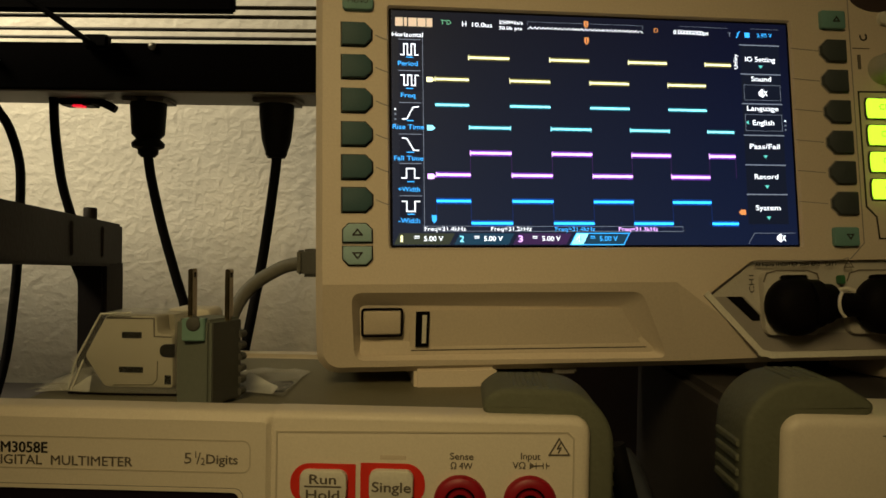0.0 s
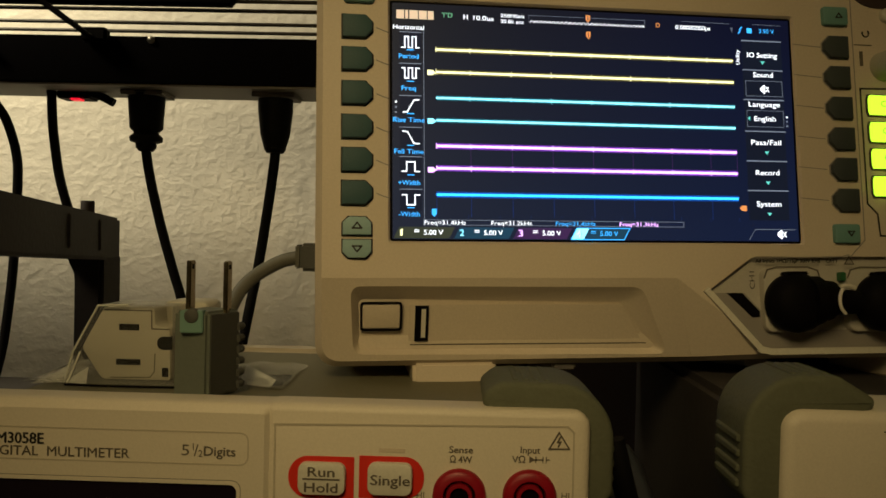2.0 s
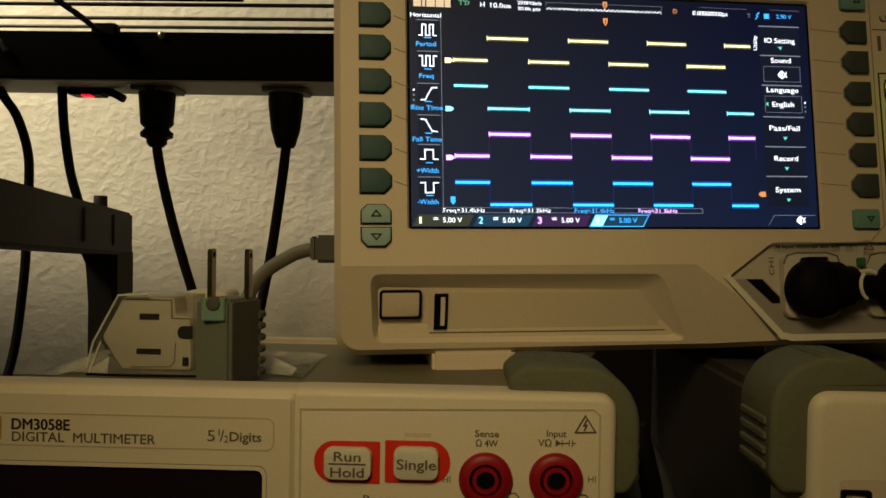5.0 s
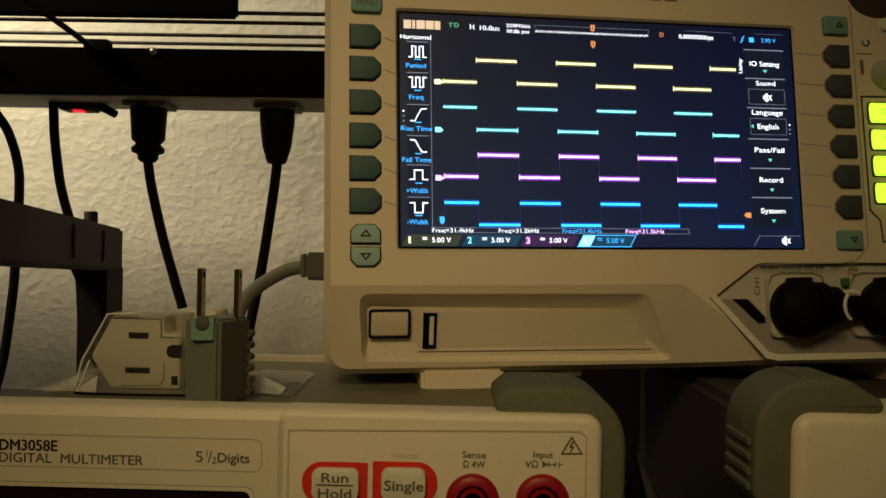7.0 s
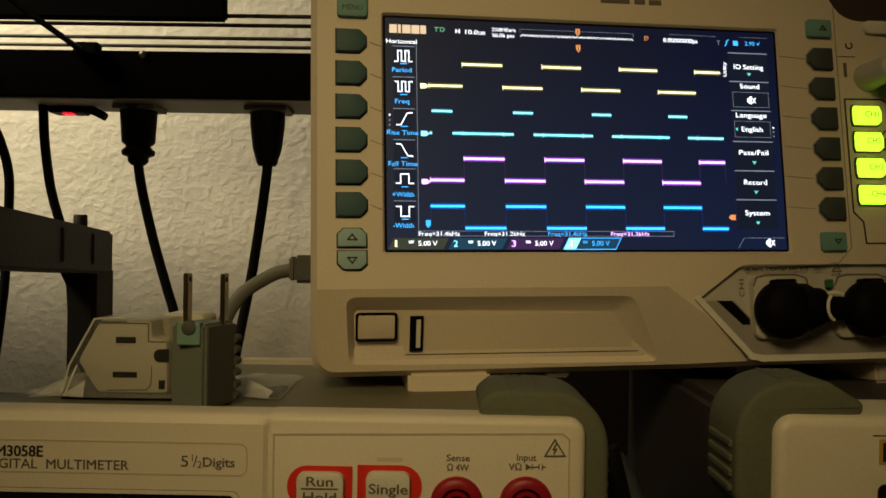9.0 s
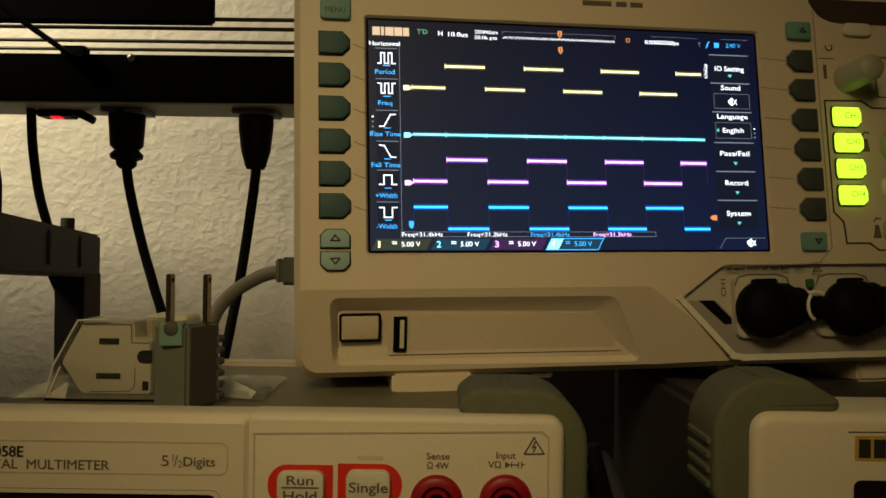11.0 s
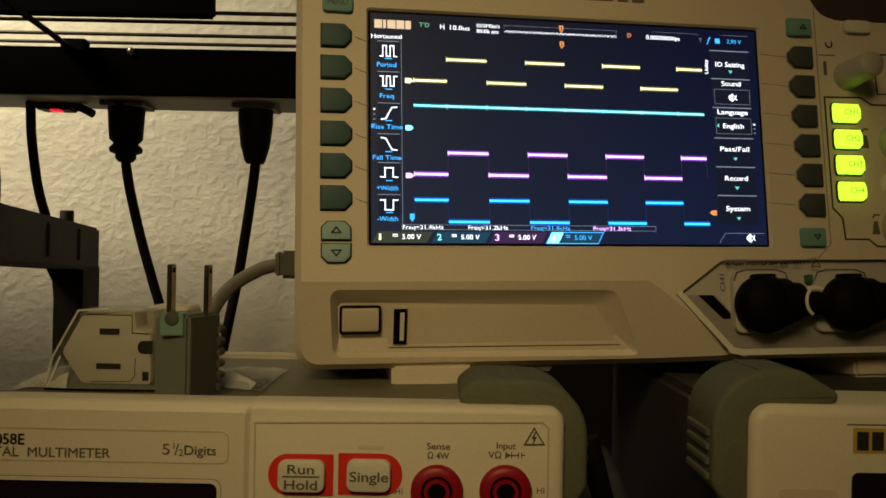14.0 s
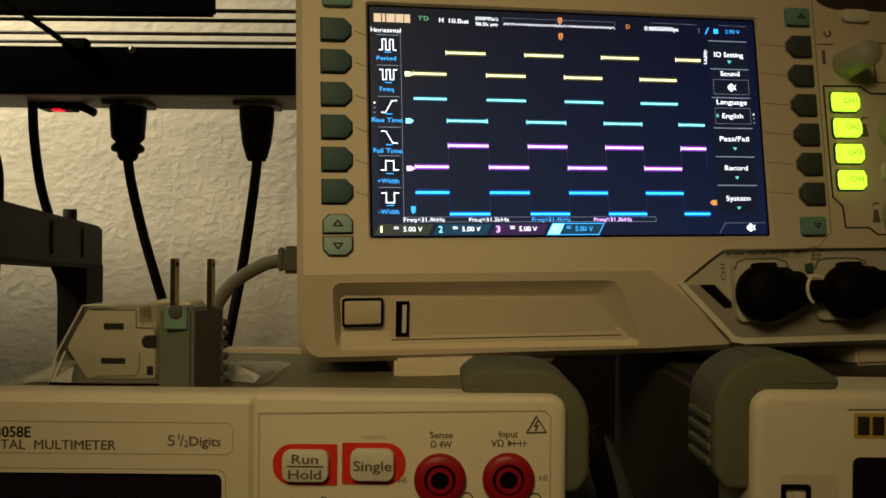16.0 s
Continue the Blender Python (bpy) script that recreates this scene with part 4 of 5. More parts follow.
    # level flags
    for v, mat in ((22.2, Y_GLOW), (-0.8, C_GLOW), (-23.7, P_GLOW)):
        part("level_flag", prism([((-80.6 + a) * mm, (v + b) * mm) for a, b in ((-1.9, -1.2), (0.6, -1.2), (2.0, 0), (0.6, 1.2), (-1.9, 1.2))], y - 0.00008, y), mat, sc)
    part("level_flag", prism([((-79.7 + a) * mm, (-43.6 + b) * mm) for a, b in ((-1.1, 1.8), (1.1, 1.8), (1.1, -0.6), (0, -1.9), (-1.1, -0.6))], y - 0.00008, y), BT_GLOW, sc)
    part("trigger_flag", prism([((70.9 + a) * mm, (-39.8 + b) * mm) for a, b in ((1.8, -1.3), (-0.6, -1.3), (-1.9, 0), (-0.6, 1.3), (1.8, 1.3))], y - 0.00008, y), O_GLOW, sc)
    for i in range(11):
        stroke("grid_tick", [(-78.5 + 14.72 * i, -46.2), (-78.5 + 14.72 * i, -44.6)], 0.12, B_DIM)


# the four traces: each is a row of short bars that ride between the two levels
T_LEN, U_END = 39.2, 68.7
HIGH = {1: 33.3, 2: 10.2, 3: -12.5, 4: -35.2}
LOW = {1: 22.5, 2: -0.4, 3: -22.9, 4: -45.5}


def traces(sc):
    mm = 0.001
    mats = {1: Y_GLOW, 2: C_GLOW, 3: P_GLOW, 4: B_GLOW}
    halos = {1: Y_HALO, 2: C_HALO, 3: P_HALO, 4: B_HALO}
    thick = {1: 1.1, 2: 0.95, 3: 1.2, 4: 1.2}
    names = {1: "yellow_trace_bar", 2: "cyan_trace_bar", 3: "violet_trace_bar", 4: "blue_trace_bar"}
    meshes = {}

    def bar(ch, u0, u1, slot, spare, tick=0):
        w = round(u1 - u0, 2)
        if (ch, w, bool(slot) and not spare, tick) not in meshes:
            bm = slab(-w / 2 * mm, w / 2 * mm, 0, 0.00006, -thick[ch] / 2 * mm, thick[ch] / 2 * mm)
            if ch in (1, 3) and w > 5:
                slab((-w / 2 - 0.1) * mm, (-w / 2 + 0.15) * mm, 0, 0.00005, -1.3 * mm, 1.3 * mm, bm=bm)
            if tick:
                slab((-tick * w / 2 - 0.12) * mm, (-tick * w / 2 + 0.12) * mm, 0, 0.00005, -1.2 * mm, 1.2 * mm, bm=bm)
            up = slot and ch in (3, 4) and not spare
            n_lit = len(bm.faces)
            # wider dim slab behind the bar: its bloom, built as geometry
            slab((-w / 2 - 0.15 * (w > 5)) * mm, (w / 2 + 0.15 * (w > 5)) * mm, 0.00002, 0.00006, -thick[ch] * 1.15 * mm, thick[ch] * 1.15 * mm, bm=bm)
            n_halo = len(bm.faces)
            if up:
                for e in (-w / 2, w / 2):
                    slab((e - 0.11) * mm, (e + 0.11) * mm, 0.00001, 0.00004, (LOW[ch] - HIGH[ch]) * mm, 0, bm=bm)
            ob = part(names[ch], bm, mats[ch], sc)
            ob.data.materials.append(halos[ch])
            ob.data.materials.append(V_DIM if ch == 3 else B_DIM)
            for p in ob.data.polygons:
                p.material_index = int(p.index >= n_lit) + int(p.index >= n_halo)
            meshes[ch, w, bool(slot) and not spare, tick] = ob.data
        else:
            ob = new(names[ch], meshes[ch, w, bool(slot) and not spare, tick])
            ob.parent = sc
        TRACES[ob.name] = (ch, slot, spare, (u0 + u1) / 2)
        return ob

    for ch in (1, 3, 4):
        edges = [-78.5] + [-62.4 + T_LEN / 2 * i for i in range(7)] + [U_END]
        for i, (a, b) in enumerate(zip(edges, edges[1:])):
            slot = (i % 2 == 1) if ch != 4 else (i % 2 == 0)
            if ch == 4 and not slot:
                for k, rise in enumerate((0.14, 0.34, 0.65, 0.97)):
                    bar(ch, a + (b - a) * k / 4, a + (b - a) * (k + 1) / 4, slot, rise)
            else:
                bar(ch, a, b, slot, False)
            if ch != 4:
                bar(ch, a, b, slot, True)
    for k in range(-1, 4):
        for side in (-1, 1):
            for j in range(8):
                c = -33.2 + T_LEN * k + side * (j + 0.5) * T_LEN / 16
                a, b = max(-78.5, c - 1.24), min(U_END, c + 1.24)
                if b - a > 0.4:
                    bar(2, a, b, j, False, side if j == 4 else 0)
                    bar(2, a, b, j, True)


SCOPE_OB, SCREEN_OB = oscilloscope()
screen_picture(SCREEN_OB)
traces(SCREEN_OB)


# ---- probes on the inputs ----
def probe(x, label):
    p = thing("probe_plug", label, "probe", SCOPE_AT @ pose(x, 0, -0.0856), group="input probes")
    part("boot", lathe([(0.0122, -0.0012), (0.0138, -0.0030), (0.0142, -0.0070), (0.0136, -0.0105), (0.0112, -0.0138), (0.0075, -0.0158), (0.001, -0.0164)], 36), BLACK, p, "black rubber boot", True)
    part("top_flat", slab(-0.0055, 0.0055, -0.0105, -0.0025, 0.0125, 0.0146, 0.0008), BLACK, p)
    part("sleeve", tube([(0.004, -0.0085, 0.0008), (0.0130, -0.0085, 0.0010), (0.0200, -0.0080, 0.0004), (0.0300, -0.0075, 0.0002)], [0.0115, 0.0095, 0.0066, 0.0058, 0.0058], 18), BLACK, p, "black side sleeve", True)
    ring = [(0.0172 + 0.0046 * math.cos(radians(a)), -0.0212, 0.0004 + 0.0066 * math.sin(radians(a))) for a in range(125, 255, 12)]
    part("marker_ring", tube(ring, 0.0008, 8, 2), SILVER, p, "pale marker ring")
    part("marker_collar", tube([(0.0200, -0.0100, 0.0070), (0.0245, -0.0100, 0.0076), (0.0285, -0.0100, 0.0066)], 0.0012, 8), SILVER, p, "pale marker collar")


probe(0.0908, "black rubber probe plug on the first input, pale marker ring")
probe(0.1368, "black rubber probe plug on the second input, pale marker ring")


# ---- on top of the multimeter ----
def grey_plug():
    p = thing("plug_adapter", "grey-green plug adapter with upright blades on the multimeter", "plug", pose(0, 0, 0.8475))
    top, h = [(-0.1594, 0.0465), (-0.1438, 0.0430), (-0.1360, 0.061), (-0.1520, 0.066)], 0.0355
    bm = bmesh.new()
    a = [bm.verts.new((x, y, 0.0003)) for x, y in top]
    b = [bm.verts.new((x, y, h)) for x, y in top]
    fs = [bm.faces.new(a[::-1]), bm.faces.new(b)] + [bm.faces.new((a[i], a[(i + 1) % 4], b[(i + 1) % 4], b[i])) for i in range(4)]
    bmesh.ops.bevel(bm, geom=list({e for f in fs for e in f.edges}), offset=0.0014, segments=3, affect="EDGES")
    part("body", bm, PLUG_GREY, p)
    for i in range(6):
        z = 0.004 + i * 0.0048
        part("grip_rib", tube([(-0.1366, 0.0580, z), (-0.1356, 0.0612, z + 0.0002), (-0.1372, 0.0635, z)], 0.0016, 8, 3), PLUG_DARK, p)
    # thin dark sheet on the right face: its shade put in as colour
    side = slab(0.0008, 0.0182, -0.0005, 0.0002, 0.0015, h - 0.0012, 0.0003)
    side.transform(pose(-0.1438, 0.0430, 0, 0, 0, 66.5))
    part("grip_side", side, PLUG_DARK, p, "dark sheet for the side turned from the light")
    part("teal_sleeve", slab(-0.1552, -0.1460, 0.0420, 0.0480, h - 0.0085, h + 0.0004, 0.0004), TEAL, p, "teal sleeve at the earth pin")
    part("earth_knob", lathe([(0.0029, 0.0445), (0.0029, 0.0418), (0.0024, 0.0415)], 22, (-0.1505, 0, h - 0.0016)), PLUG_DARK, p, "round dark earth knob", True)
    for x, y in ((-0.1550, 0.055), (-0.1400, 0.056)):
        bl = part("blade", slab(x - 0.0014, x + 0.0006, y - 0.003, y + 0.003, h - 0.002, h + 0.0200, 0.0004), BRASS, p, "upright metal blade")
        part("blade_slot", slab(x - 0.0015, x + 0.0007, y - 0.0012, y + 0.0012, h + 0.0165, h + 0.0185), BLACK, bl)


grey_plug()


def outlet_tap():
    p = thing("outlet_tap", "ivory three-way outlet tap in a clear blister pack", "outlet tap", pose(0, 0, 0))
    y0, y1 = 0.078, 0.100
    outline = [(-0.2028, 0.8482), (-0.1717, 0.8482), (-0.1722, 0.8723), (-0.1788, 0.8724), (-0.1794, 0.8805), (-0.2022, 0.8805), (-0.2120, 0.8621)]
    part("body", prism(soften(outline, 0.002), y0, y1, 0.0008), IVORY, p)
    for x0, x1, z0, z1 in ((-0.1950, -0.1861, 0.8703, 0.8731), (-0.1962, -0.1853, 0.8549, 0.8575)):
        part("slot", slab(x0, x1, y0 - 0.0002, y0 + 0.003, z0, z1), BLACK, p, "dark blade slot")
    part("earth_hole", prism(rounded(-0.1779, -0.1712, 0.8620, 0.8679, [0.0027, 0.0008, 0.0008, 0.0027]), y0 - 0.0002, y0 + 0.003), BLACK, p, "dark earth hole")
    part("moulding_line", line_bm([(-0.2015, 0.8792), (-0.1806, 0.8792), (-0.1804, 0.8712), (-0.1728, 0.8711)], 0.0005, y0), INK_SOFT, p)
    part("moulding_line", line_bm([(-0.1985, 0.8492), (-0.1810, 0.8496), (-0.1790, 0.8520), (-0.1788, 0.8600)], 0.0004, y0), CASE, p)
    part("side_outlet", prism(rounded(-0.1808, -0.1598, 0.8490, 0.8825, 0.003), 0.092, 0.112, 0.0015), IVORY, p, "white side outlet")
    part("side_notch", slab(-0.1760, -0.1722, y0 - 0.0003, y0 + 0.004, 0.8495, 0.8545, 0.0005), BLACK, p)


outlet_tap()


def blister():
    p = thing("blister_pack", "clear plastic blister pack with a crumpled flange", "packaging")
    bm = bmesh.new()
    rows = [((-0.2172, 0.0755), (-0.1700, 0.0755), (-0.1700, 0.103), (-0.2172, 0.103)), ((-0.2142, 0.0755), (-0.1702, 0.0755), (-0.1702, 0.102), (-0.2142, 0.102)),
            ((-0.2030, 0.0755), (-0.1704, 0.0755), (-0.1704, 0.1015), (-0.2030, 0.1015))]
    zs = (0.8484, 0.8606, 0.8815)
    prev = None
    for r, z in zip(rows, zs):
        ring = [bm.verts.new((x, y, z)) for x, y in r]
        if prev:
            for i in range(4):
                bm.faces.new((prev[i], prev[(i + 1) % 4], ring[(i + 1) % 4], ring[i]))
        prev = ring
    bm.faces.new(prev)
    bmesh.ops.solidify(bm, geom=list(bm.faces), thickness=0.0004)
    part("shell", bm, CLEAR, p, "clear plastic shell", True)
    bm = bmesh.new()
    rng = random.Random(4)
    n = 14
    g = [[bm.verts.new((-0.233 + 0.112 * i / n + 0.002 * rng.random(), 0.066 + 0.060 * j / 4, 0.8484 + (0.0001 + 0.0040 * rng.random() * (1 if i in (1, 11, 12, 13) else 0.02)))) for j in range(5)] for i in range(n + 1)]
    for i in range(n):
        for j in range(4):
            bm.faces.new((g[i][j], g[i + 1][j], g[i + 1][j + 1], g[i][j + 1]))
    bmesh.ops.solidify(bm, geom=list(bm.faces), thickness=0.0004)
    part("flange", bm, CLEAR, p, "clear plastic flange")
    # highlight on the shell edge, drawn as a thin pale tube
    part("shell_rim", tube([(-0.2176, 0.0752, 0.8486), (-0.2144, 0.0752, 0.8606), (-0.2034, 0.0752, 0.8812), (-0.1900, 0.0752, 0.8818)], 0.0005, 8, smooth=False), EDGE_GLINT, p, "pale tube for the glint along the folded shell rim")
    spots = [(-0.2270, 0.064, 0.8482), (-0.2118, 0.068, 0.8557), (-0.2128, 0.065, 0.8490), (-0.2095, 0.072, 0.8617), (-0.2034, 0.065, 0.8484), (-0.2062, 0.073, 0.8545),
             (-0.1405, 0.075, 0.8485), (-0.1385, 0.081, 0.8560), (-0.1235, 0.074, 0.8508), (-0.1250, 0.069, 0.8484)]
    for name, tris in (("flange_corner", ((0, 2, 1), (2, 3, 1), (2, 4, 5), (2, 5, 3))), ("flange_curl", ((6, 9, 8), (6, 8, 7)))):
        bm = bmesh.new()
        used = {k: bm.verts.new(spots[k]) for k in sorted({k for t in tris for k in t})}
        for t in tris:
            bm.faces.new([used[k] for k in t])
        bmesh.ops.solidify(bm, geom=list(bm.faces), thickness=0.0004)
        part(name, bm, FROST, p, "creased clear plastic catching the light")
    # highlight on the crease, drawn the same way
    part("crease", tube([(-0.2114, 0.0648, 0.8488), (-0.2104, 0.0680, 0.8545), (-0.2092, 0.0712, 0.8612)], 0.0004, 8, 3), EDGE_GLINT, p, "pale tube for the glint along a flange crease")
    part("card_edge", tube([(-0.2120, 0.0640, 0.8482), (-0.1900, 0.0635, 0.8481), (-0.1640, 0.0640, 0.8482)], 0.0005, 6, 4), BLACK, p, "dark card edge")
    part("backing_card", slab(-0.1330, -0.1215, 0.076, 0.098, 0.8478, 0.8488, 0.0004), BLACK, p, "dark card edge")


blister()

# ---- cords ----
def cord(name, label, pts, r, mat, extra=None):
    c = thing(name, label, "cable")
    part("sheath", tube(pts, r, 14), mat, c, smooth=True)
    if extra:
        extra(c)
    return c


def scope_end(c):
    part("connector", slab(-0.1440, -0.1150, 0.216, 0.236, 0.8915, 0.9090, 0.002), PLUG_DARK, c, "dark grey moulded connector")
    for i in range(3):
        part("strain_rib", slab(-0.1470 + 0.004 * i, -0.1446 + 0.004 * i, 0.2175, 0.2345, 0.8930, 0.9080, 0.001), GREY_CORD, c)


cord("grey_power_cord", "grey power cord plugged into the back of the oscilloscope",
     [(-0.140, 0.225, 0.9005), (-0.1500, 0.225, 0.8990), (-0.1594, 0.225, 0.8960), (-0.1736, 0.222, 0.8870), (-0.1810, 0.216, 0.8775), (-0.1840, 0.205, 0.8660), (-0.1830, 0.190, 0.8610), (-0.1780, 0.165, 0.8530)], 0.0043, GREY_CORD, scope_end)


def cord_plug(x, y, style):
    def make(c):
        z = 1.0440
        if style == 0:
            b = part("plug_body", lathe([(0.0169, z - 0.0035), (0.0165, z - 0.007), (0.0147, z - 0.036), (0.0107, z - 0.040)], 20, (x, y, 0), "z"), CORD, c, "black moulded plug", True)
            part("finger_flange", lathe([(0.0107, z - 0.040), (0.0147, z - 0.044), (0.0142, z - 0.048), (0.0093, z - 0.050), (0.0089, z - 0.054), (0.0062, z - 0.057)], 16, (x, y, 0), "z"), CORD, b)
        else:
            b = part("plug_body", lathe([(0.0160, z - 0.0035), (0.0158, z - 0.018), (0.0133, z - 0.040), (0.0098, z - 0.052), (0.0080, z - 0.056)], 20, (x, y, 0), "z"), CORD, c, "black tapered plug", True)
            part("strain_rib", lathe([(0.0098, z - 0.050), (0.0100, z - 0.053), (0.0080, z - 0.055)], 16, (x, y, 0), "z"), CORD, b)
        part("socket_ring", slab(x - 0.020, x + 0.022, y - 0.018, y + 0.018, 1.0368, 1.0412, 0.002), STRIP_UNDER, c)
    return make


cord("black_power_cord", "black power cord hanging from the power strip", [(-0.3362, 0.45, 0.994), (-0.3355, 0.45, 0.983), (-0.3313, 0.45, 0.9597), (-0.3210, 0.45, 0.918), (-0.3087, 0.45, 0.8766), (-0.2996, 0.45, 0.8455), (-0.290, 0.44, 0.800), (-0.286, 0.43, 0.7555)],
     0.0044, CORD, cord_plug(-0.3362, 0.45, 0))
cord("black_power_cord", "black power cord hanging from the power strip", [(-0.2165, 0.45, 0.994), (-0.2166, 0.45, 0.985), (-0.2191, 0.45, 0.9618), (-0.2246, 0.45, 0.920), (-0.2301, 0.45, 0.8834), (-0.2357, 0.445, 0.8468), (-0.2450, 0.44, 0.790), (-0.248, 0.43, 0.7555)],
     0.0046, CORD, cord_plug(-0.2168, 0.45, 1))
cord("black_power_cord", "thin black cord hanging from the power strip", [(-0.4255, 0.45, 1.0410), (-0.4250, 0.45, 1.0360), (-0.4236, 0.45, 1.010), (-0.4196, 0.45, 0.979), (-0.4150, 0.45, 0.9556), (-0.4000, 0.45, 0.900), (-0.394, 0.45, 0.82), (-0.392, 0.44, 0.7555)], 0.0042, CORD)
cord("black_power_cord", "black cord looping behind the stand", [(-0.4850, 0.45, 1.0410), (-0.4785, 0.45, 1.0300), (-0.4670, 0.45, 1.0129), (-0.4575, 0.45, 0.9836), (-0.4556, 0.45, 0.9548), (-0.4580, 0.45, 0.8893), (-0.4610, 0.45, 0.8525), (-0.4680, 0.45, 0.800), (-0.474, 0.44, 0.7555)], 0.0042, CORD)


# ---- power strip and wire shelf ----
def power_strip():
    p = thing("power_strip", "long black metal power strip with a red rocker switch", "power strip", pose(0, 0, -0.0040))
    part("housing", slab(-0.95, 0.45, 0.416, 0.482, 1.0465, 1.0885, 0.0015), STRIP, p)
    part("socket_plate", slab(-0.94, 0.44, 0.4170, 0.481, 1.0450, 1.0466), STRIP_UNDER, p, "grey underside with sockets")
    sw = part("rocker_switch", slab(-0.4220, -0.3900, 0.4500, 0.4720, 1.0390, 1.0455, 0.0015), BLACK, p, "black rocker switch")
    part("lens", slab(-0.4085, -0.3985, 0.4500, 0.4600, 1.0372, 1.0392, 0.0008), LED_RED, sw, "lit red lens")
    part("switch_guard", tube([(-0.3930, 0.455, 1.0455), (-0.3800, 0.455, 1.0410), (-0.3691, 0.455, 1.0357)], 0.0038, 10), BLACK, p)
    part("screw", lathe([(0.0036, 0.4165), (0.0033, 0.4147), (0.0016, 0.4138), (0.0004, 0.4136)], 18, (-0.3195, 0, 1.0852)), STEEL, p, "bright screw head", True)
    part("hanger_block", slab(-0.3780, -0.3553, 0.406, 0.4165, 1.0815, 1.0935, 0.002), BLACK, p, "black hanger clip")
    part("hanger_rod", tube([(-0.3650, 0.402, 1.0825), (-0.3521, 0.338, 1.0793), (-0.3820, 0.335, 1.1000), (-0.4060, 0.330, 1.1190), (-0.4300, 0.325, 1.1372)], 0.0024, 10, 4, smooth=False), BLACK, p, "slanting black rod")
    part("hanger_pad", tube([(-0.4700, 0.410, 1.0800), (-0.4620, 0.4115, 1.0780), (-0.4560, 0.413, 1.0700)], 0.0025, 8, 4), STEEL, p)


power_strip()


def wire_shelf():
    p = thing("wire_shelf", "dark coated wire shelf above the bench, bolted to the wall", "shelf", pose(0, 0, -0.0036))
    for y, z in ((0.361, 1.1030), (0.388, 1.1030), (0.430, 1.1030), (0.460, 1.1030), (0.495, 1.1030), (0.53, 1.1030), (0.565, 1.1030), (0.60, 1.1030)):
        part("wire", tube([(-1.2, y, z), (0.9, y, z + 0.001)], 0.0017, 8, smooth=False), DARK_WIRE, p)
    for x in (-0.92, 0.62):
        part("cross_wire", tube([(x, 0.355, 1.0995), (x, 0.62, 1.0995)], 0.0022, 8, smooth=False), DARK_WIRE, p)
    for x in (-0.80, 0.30):
        part("strip_hook", slab(x, x + 0.02, 0.425, 0.470, 1.0880, 1.1035, 0.001), STRIP, p)


wire_shelf()


def shelf_panel():
    # dark object of unknown use, built as a thin hung panel
    p = thing("black_tray", "flat black panel hung on the front of the wire shelf", "tray")
    part("board", slab(-0.58, -0.2280, 0.3480, 0.3575, 1.0930, 1.19, 0.002), STRIP, p)
    part("hook", slab(-0.54, -0.53, 0.3575, 0.3625, 1.1010, 1.108, 0.001), STRIP, p)
    part("hook", slab(-0.30, -0.29, 0.3575, 0.3625, 1.1010, 1.108, 0.001), STRIP, p)


shelf_panel()


def stand():
    p = thing("charcoal_stand", "charcoal plastic stand with a level arm on a post", "stand")
    part("post", slab(-0.3375, -0.3150, 0.320, 0.354, 0.7570, 0.8960, 0.003), STAND, p)
    bm = bmesh.new()
    ends = ((-0.3175, 0.356, 0.8896, 0.9236), (-0.2540, -0.052, 0.9090, 0.9430))
    vs = [bm.verts.new((x - dx, y, z)) for x, y, z0, z1 in ends for dx, z in ((0, z0), (0, z1), (0.035, z1), (0.035, z0))]
    fs = [bm.faces.new([vs[i] for i in f]) for f in ((0, 1, 2, 3), (4, 7, 6, 5), (0, 4, 5, 1), (1, 5, 6, 2), (2, 6, 7, 3), (3, 7, 4, 0))]
    bmesh.ops.bevel(bm, geom=list(bm.edges), offset=0.002, segments=2, affect="EDGES")
    part("arm", bm, STAND, p, "level arm with a ribbed side")
    for y in (0.300, 0.235):
        x = -0.3175 + (0.356 - y) * 0.1556
        part("arm_rib", slab(x - 0.003, x + 0.0012, y, y + 0.003, 0.8960 + (0.356 - y) * 0.047, 0.9190 + (0.356 - y) * 0.047, 0.0008), STAND, p)
    part("peg", lathe([(0.0050, 0.920), (0.0050, 0.9350), (0.0044, 0.9360)], 18, (-0.3294, 0.325, 0), "z"), STAND, p, "short round peg", True)
    part("gusset", prism([(-0.3440, 0.8930), (-0.3300, 0.8930), (-0.3300, 0.8720), (-0.3370, 0.8780)], 0.322, 0.352, 0.001), STAND, p)
    part("base", slab(-0.390, -0.290, 0.30, 0.42, 0.7500, 0.757, 0.002), STAND, p)


stand()


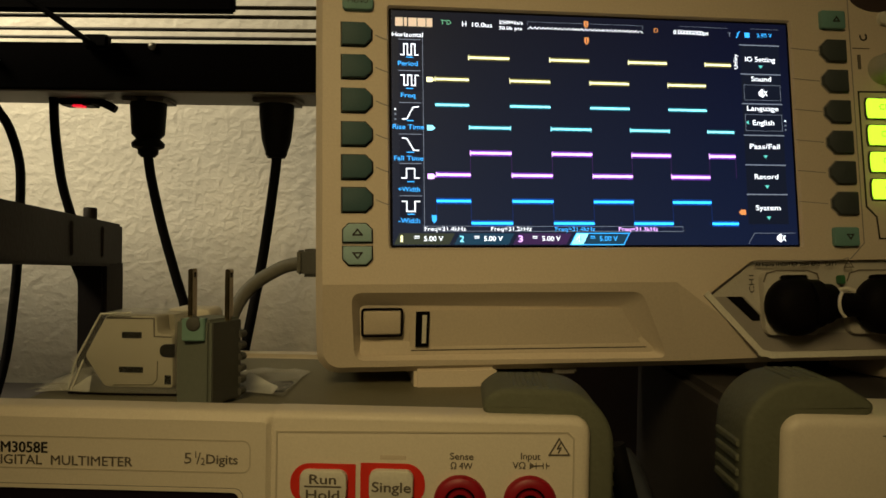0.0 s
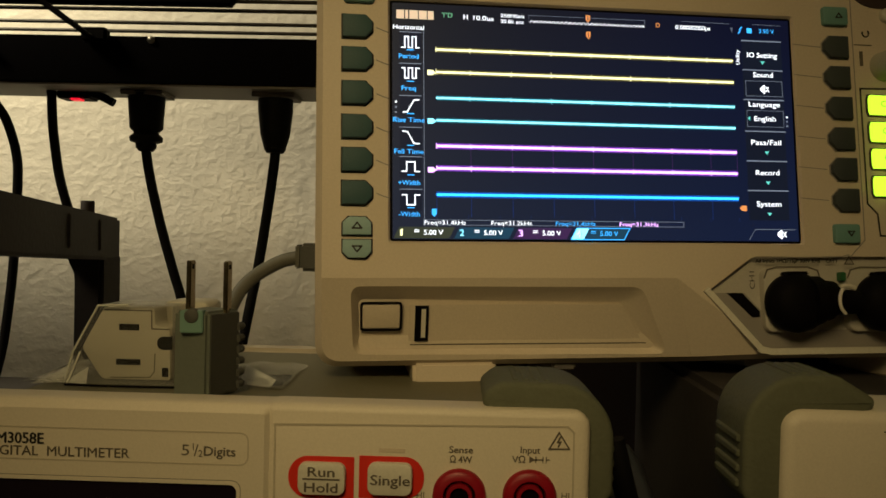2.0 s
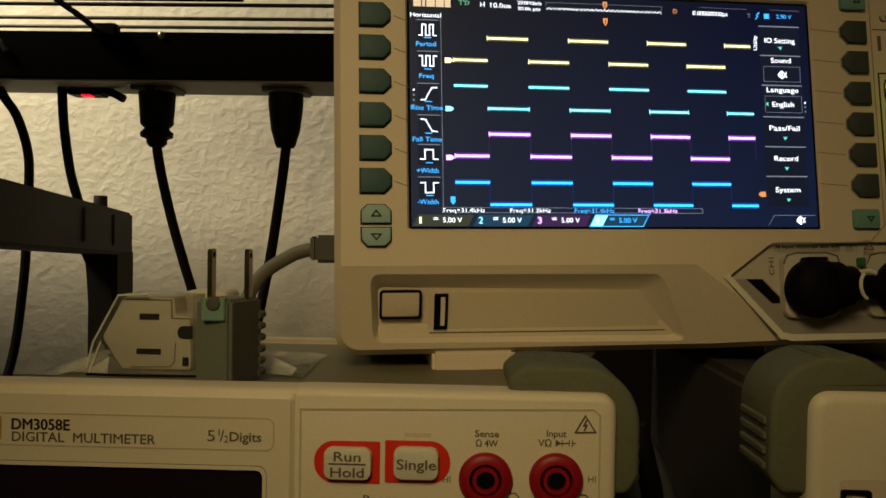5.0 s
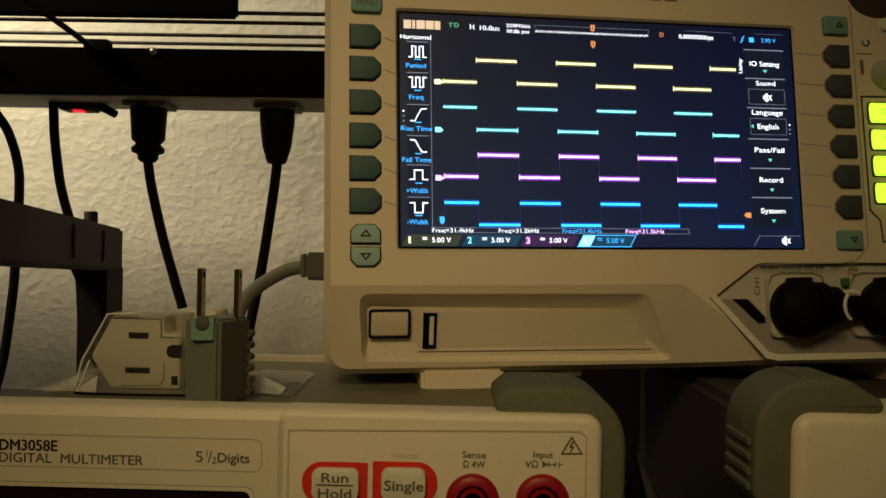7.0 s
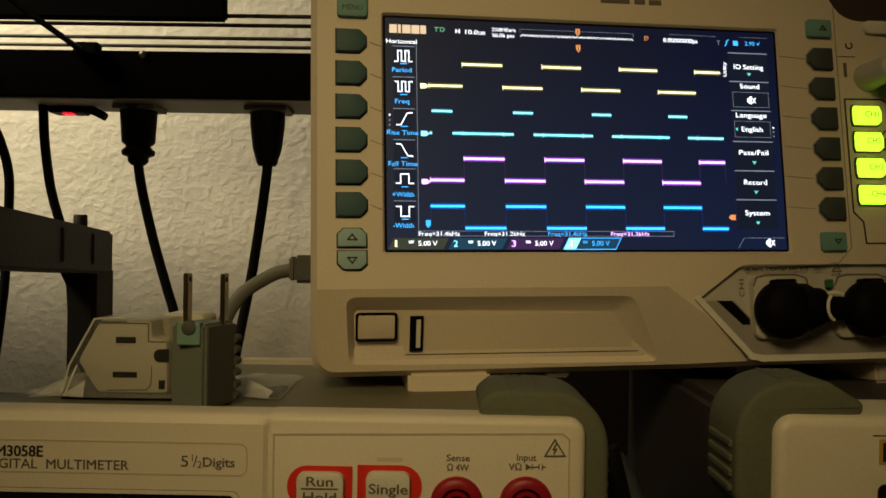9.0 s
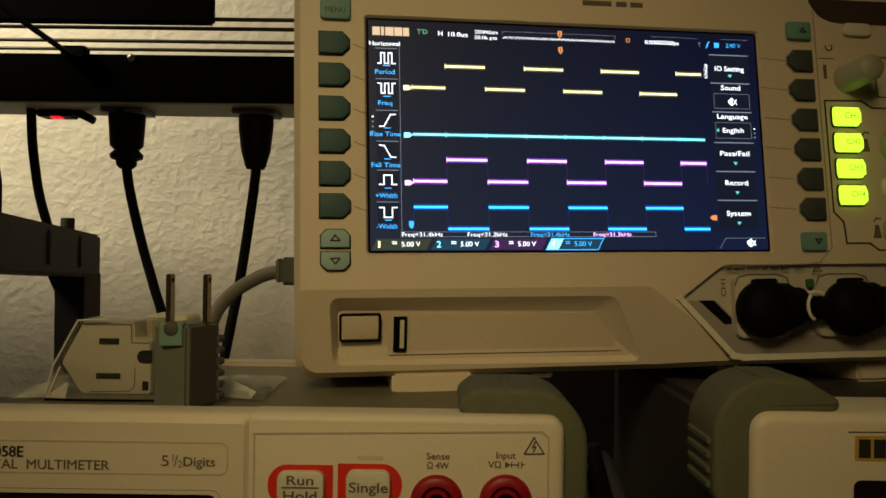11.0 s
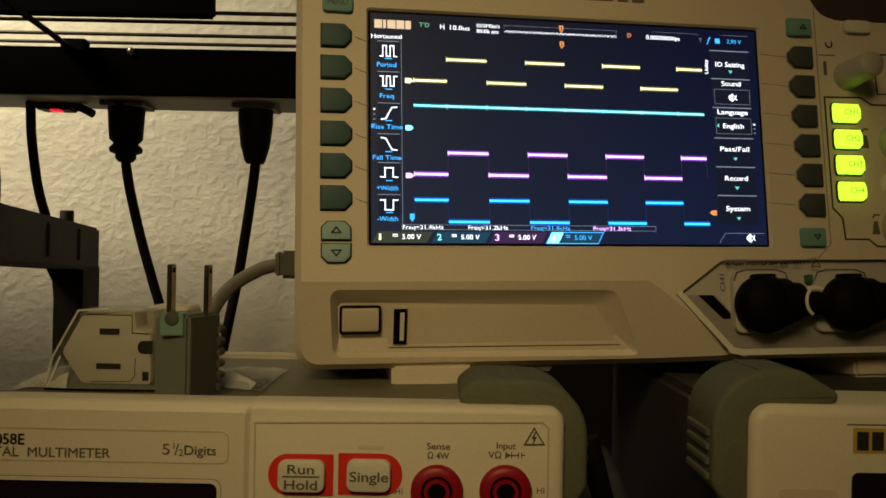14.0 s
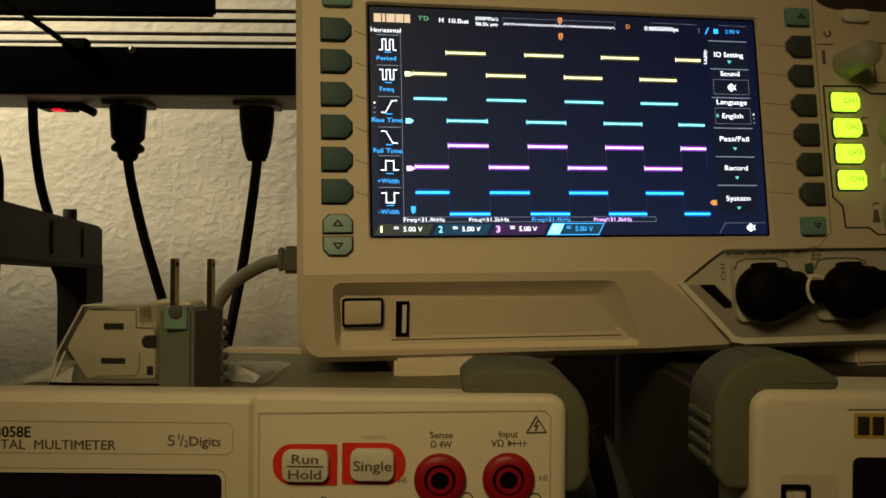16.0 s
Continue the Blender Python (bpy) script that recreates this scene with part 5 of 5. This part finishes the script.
# ---- clutter in the gap between the instruments, and a backdrop added behind it ----
def gap_clutter():
    # made-up dark block: keeps the bright wall from showing through the gap
    c = thing("dark_case", "dark block added to hide the lit wall behind the gap", "case")
    part("body", slab(-0.060, 0.42, 0.30, 0.40, 0.7502, 0.905, 0.006), PLUM, c)
    cord("black_lead", "black lead lying between the instruments", [(0.0190, 0.05, 0.8350), (0.0235, 0.05, 0.8180), (0.0290, 0.06, 0.800), (0.0310, 0.07, 0.775), (0.030, 0.09, 0.7545)], 0.0045, CORD)
    p = thing("antistatic_bag", "crumpled blue-grey bag between the instruments", "bag")
    bm = bmesh.new()
    rng = random.Random(7)
    n = 10
    g = [[bm.verts.new((0.020 + 0.040 * i / n, 0.095 + 0.075 * j / n + 0.002 * rng.random(),
                        0.752 + 0.058 * math.sin(math.pi * min(1, max(0.02, i / n))) ** 0.5 * math.sin(math.pi * max(0.02, j / n) * 0.9) ** 0.5 + 0.003 * rng.random())) for j in range(n + 1)] for i in range(n + 1)]
    for i in range(n):
        for j in range(n):
            bm.faces.new((g[i][j], g[i + 1][j], g[i + 1][j + 1], g[i][j + 1]))
    bmesh.ops.solidify(bm, geom=list(bm.faces), thickness=0.0006)
    part("film", bm, BAG, p, smooth=True)


gap_clutter()

# ---- what moves: the bars of the traces ----
DUTY = [(0.0, 0.5), (6.3, 0.5), (7.0, 0.48), (7.6, 0.44), (8.5, 0.43), (9.0, 0.22), (9.2, 0.10), (9.3, 0.0), (12.35, 0.0), (12.4, 0.07), (12.5, 0.26), (12.6, 0.34),
        (12.8, 0.45), (13.0, 0.5), (13.1, 0.5), (13.3, 0.62), (13.5, 0.76), (13.7, 0.87), (13.9, 0.95), (14.0, 1.0), (15.6, 1.0), (15.7, 0.8), (15.8, 0.5), (16.0, 0.5)]
FREE_FROM, FREE_TO, SHIFT_TO = 1.17, 3.97, 1.17


def duty(t):
    for (a, p), (b, q) in zip(DUTY, DUTY[1:]):
        if a <= t <= b:
            return p + (q - p) * (t - a) / (b - a)
    return DUTY[-1][1]


def bar_place(ch, slot, spare, u, t):
    """Where a bar of a trace stands at t: its shift along the screen and its level."""
    free = FREE_FROM <= t < FREE_TO
    high = slot if ch != 2 else duty(t) > (slot + 0.5) / 8
    if ch == 4:
        high = high or spare <= t < FREE_TO
    elif free:
        high = not spare
    dx = 9.3 * t / 1.1 if t < SHIFT_TO and ch != 4 and u < 58 and u > -75 else 0.0
    return dx, HIGH[ch] if high else LOW[ch]


def motions():
    mm, step = 0.001, 1.0 / FPS
    for name, (ch, slot, spare, u) in TRACES.items():
        y = 0.00100 - 0.00001 * ch - (0.000006 if spare else 0)
        rows, last = [], None
        n = int(round(16.0 / step))
        for i in range(n + 1):
            t = i * step
            now = bar_place(ch, slot, spare, u, t + 1e-6)
            if now != last:
                if last is not None:
                    rows.append((t - step, pose((u + last[0]) * mm, y, last[1] * mm)))
                rows.append((t, pose((u + now[0]) * mm, y, now[1] * mm)))
                last = now
        rows.append((16.0, pose((u + last[0]) * mm, y, last[1] * mm)))
        clean = {}
        for t, m in rows:
            clean[round(t, 4)] = m
        walk(bpy.data.objects[name], sorted(clean.items(), key=lambda r: r[0]))


motions()
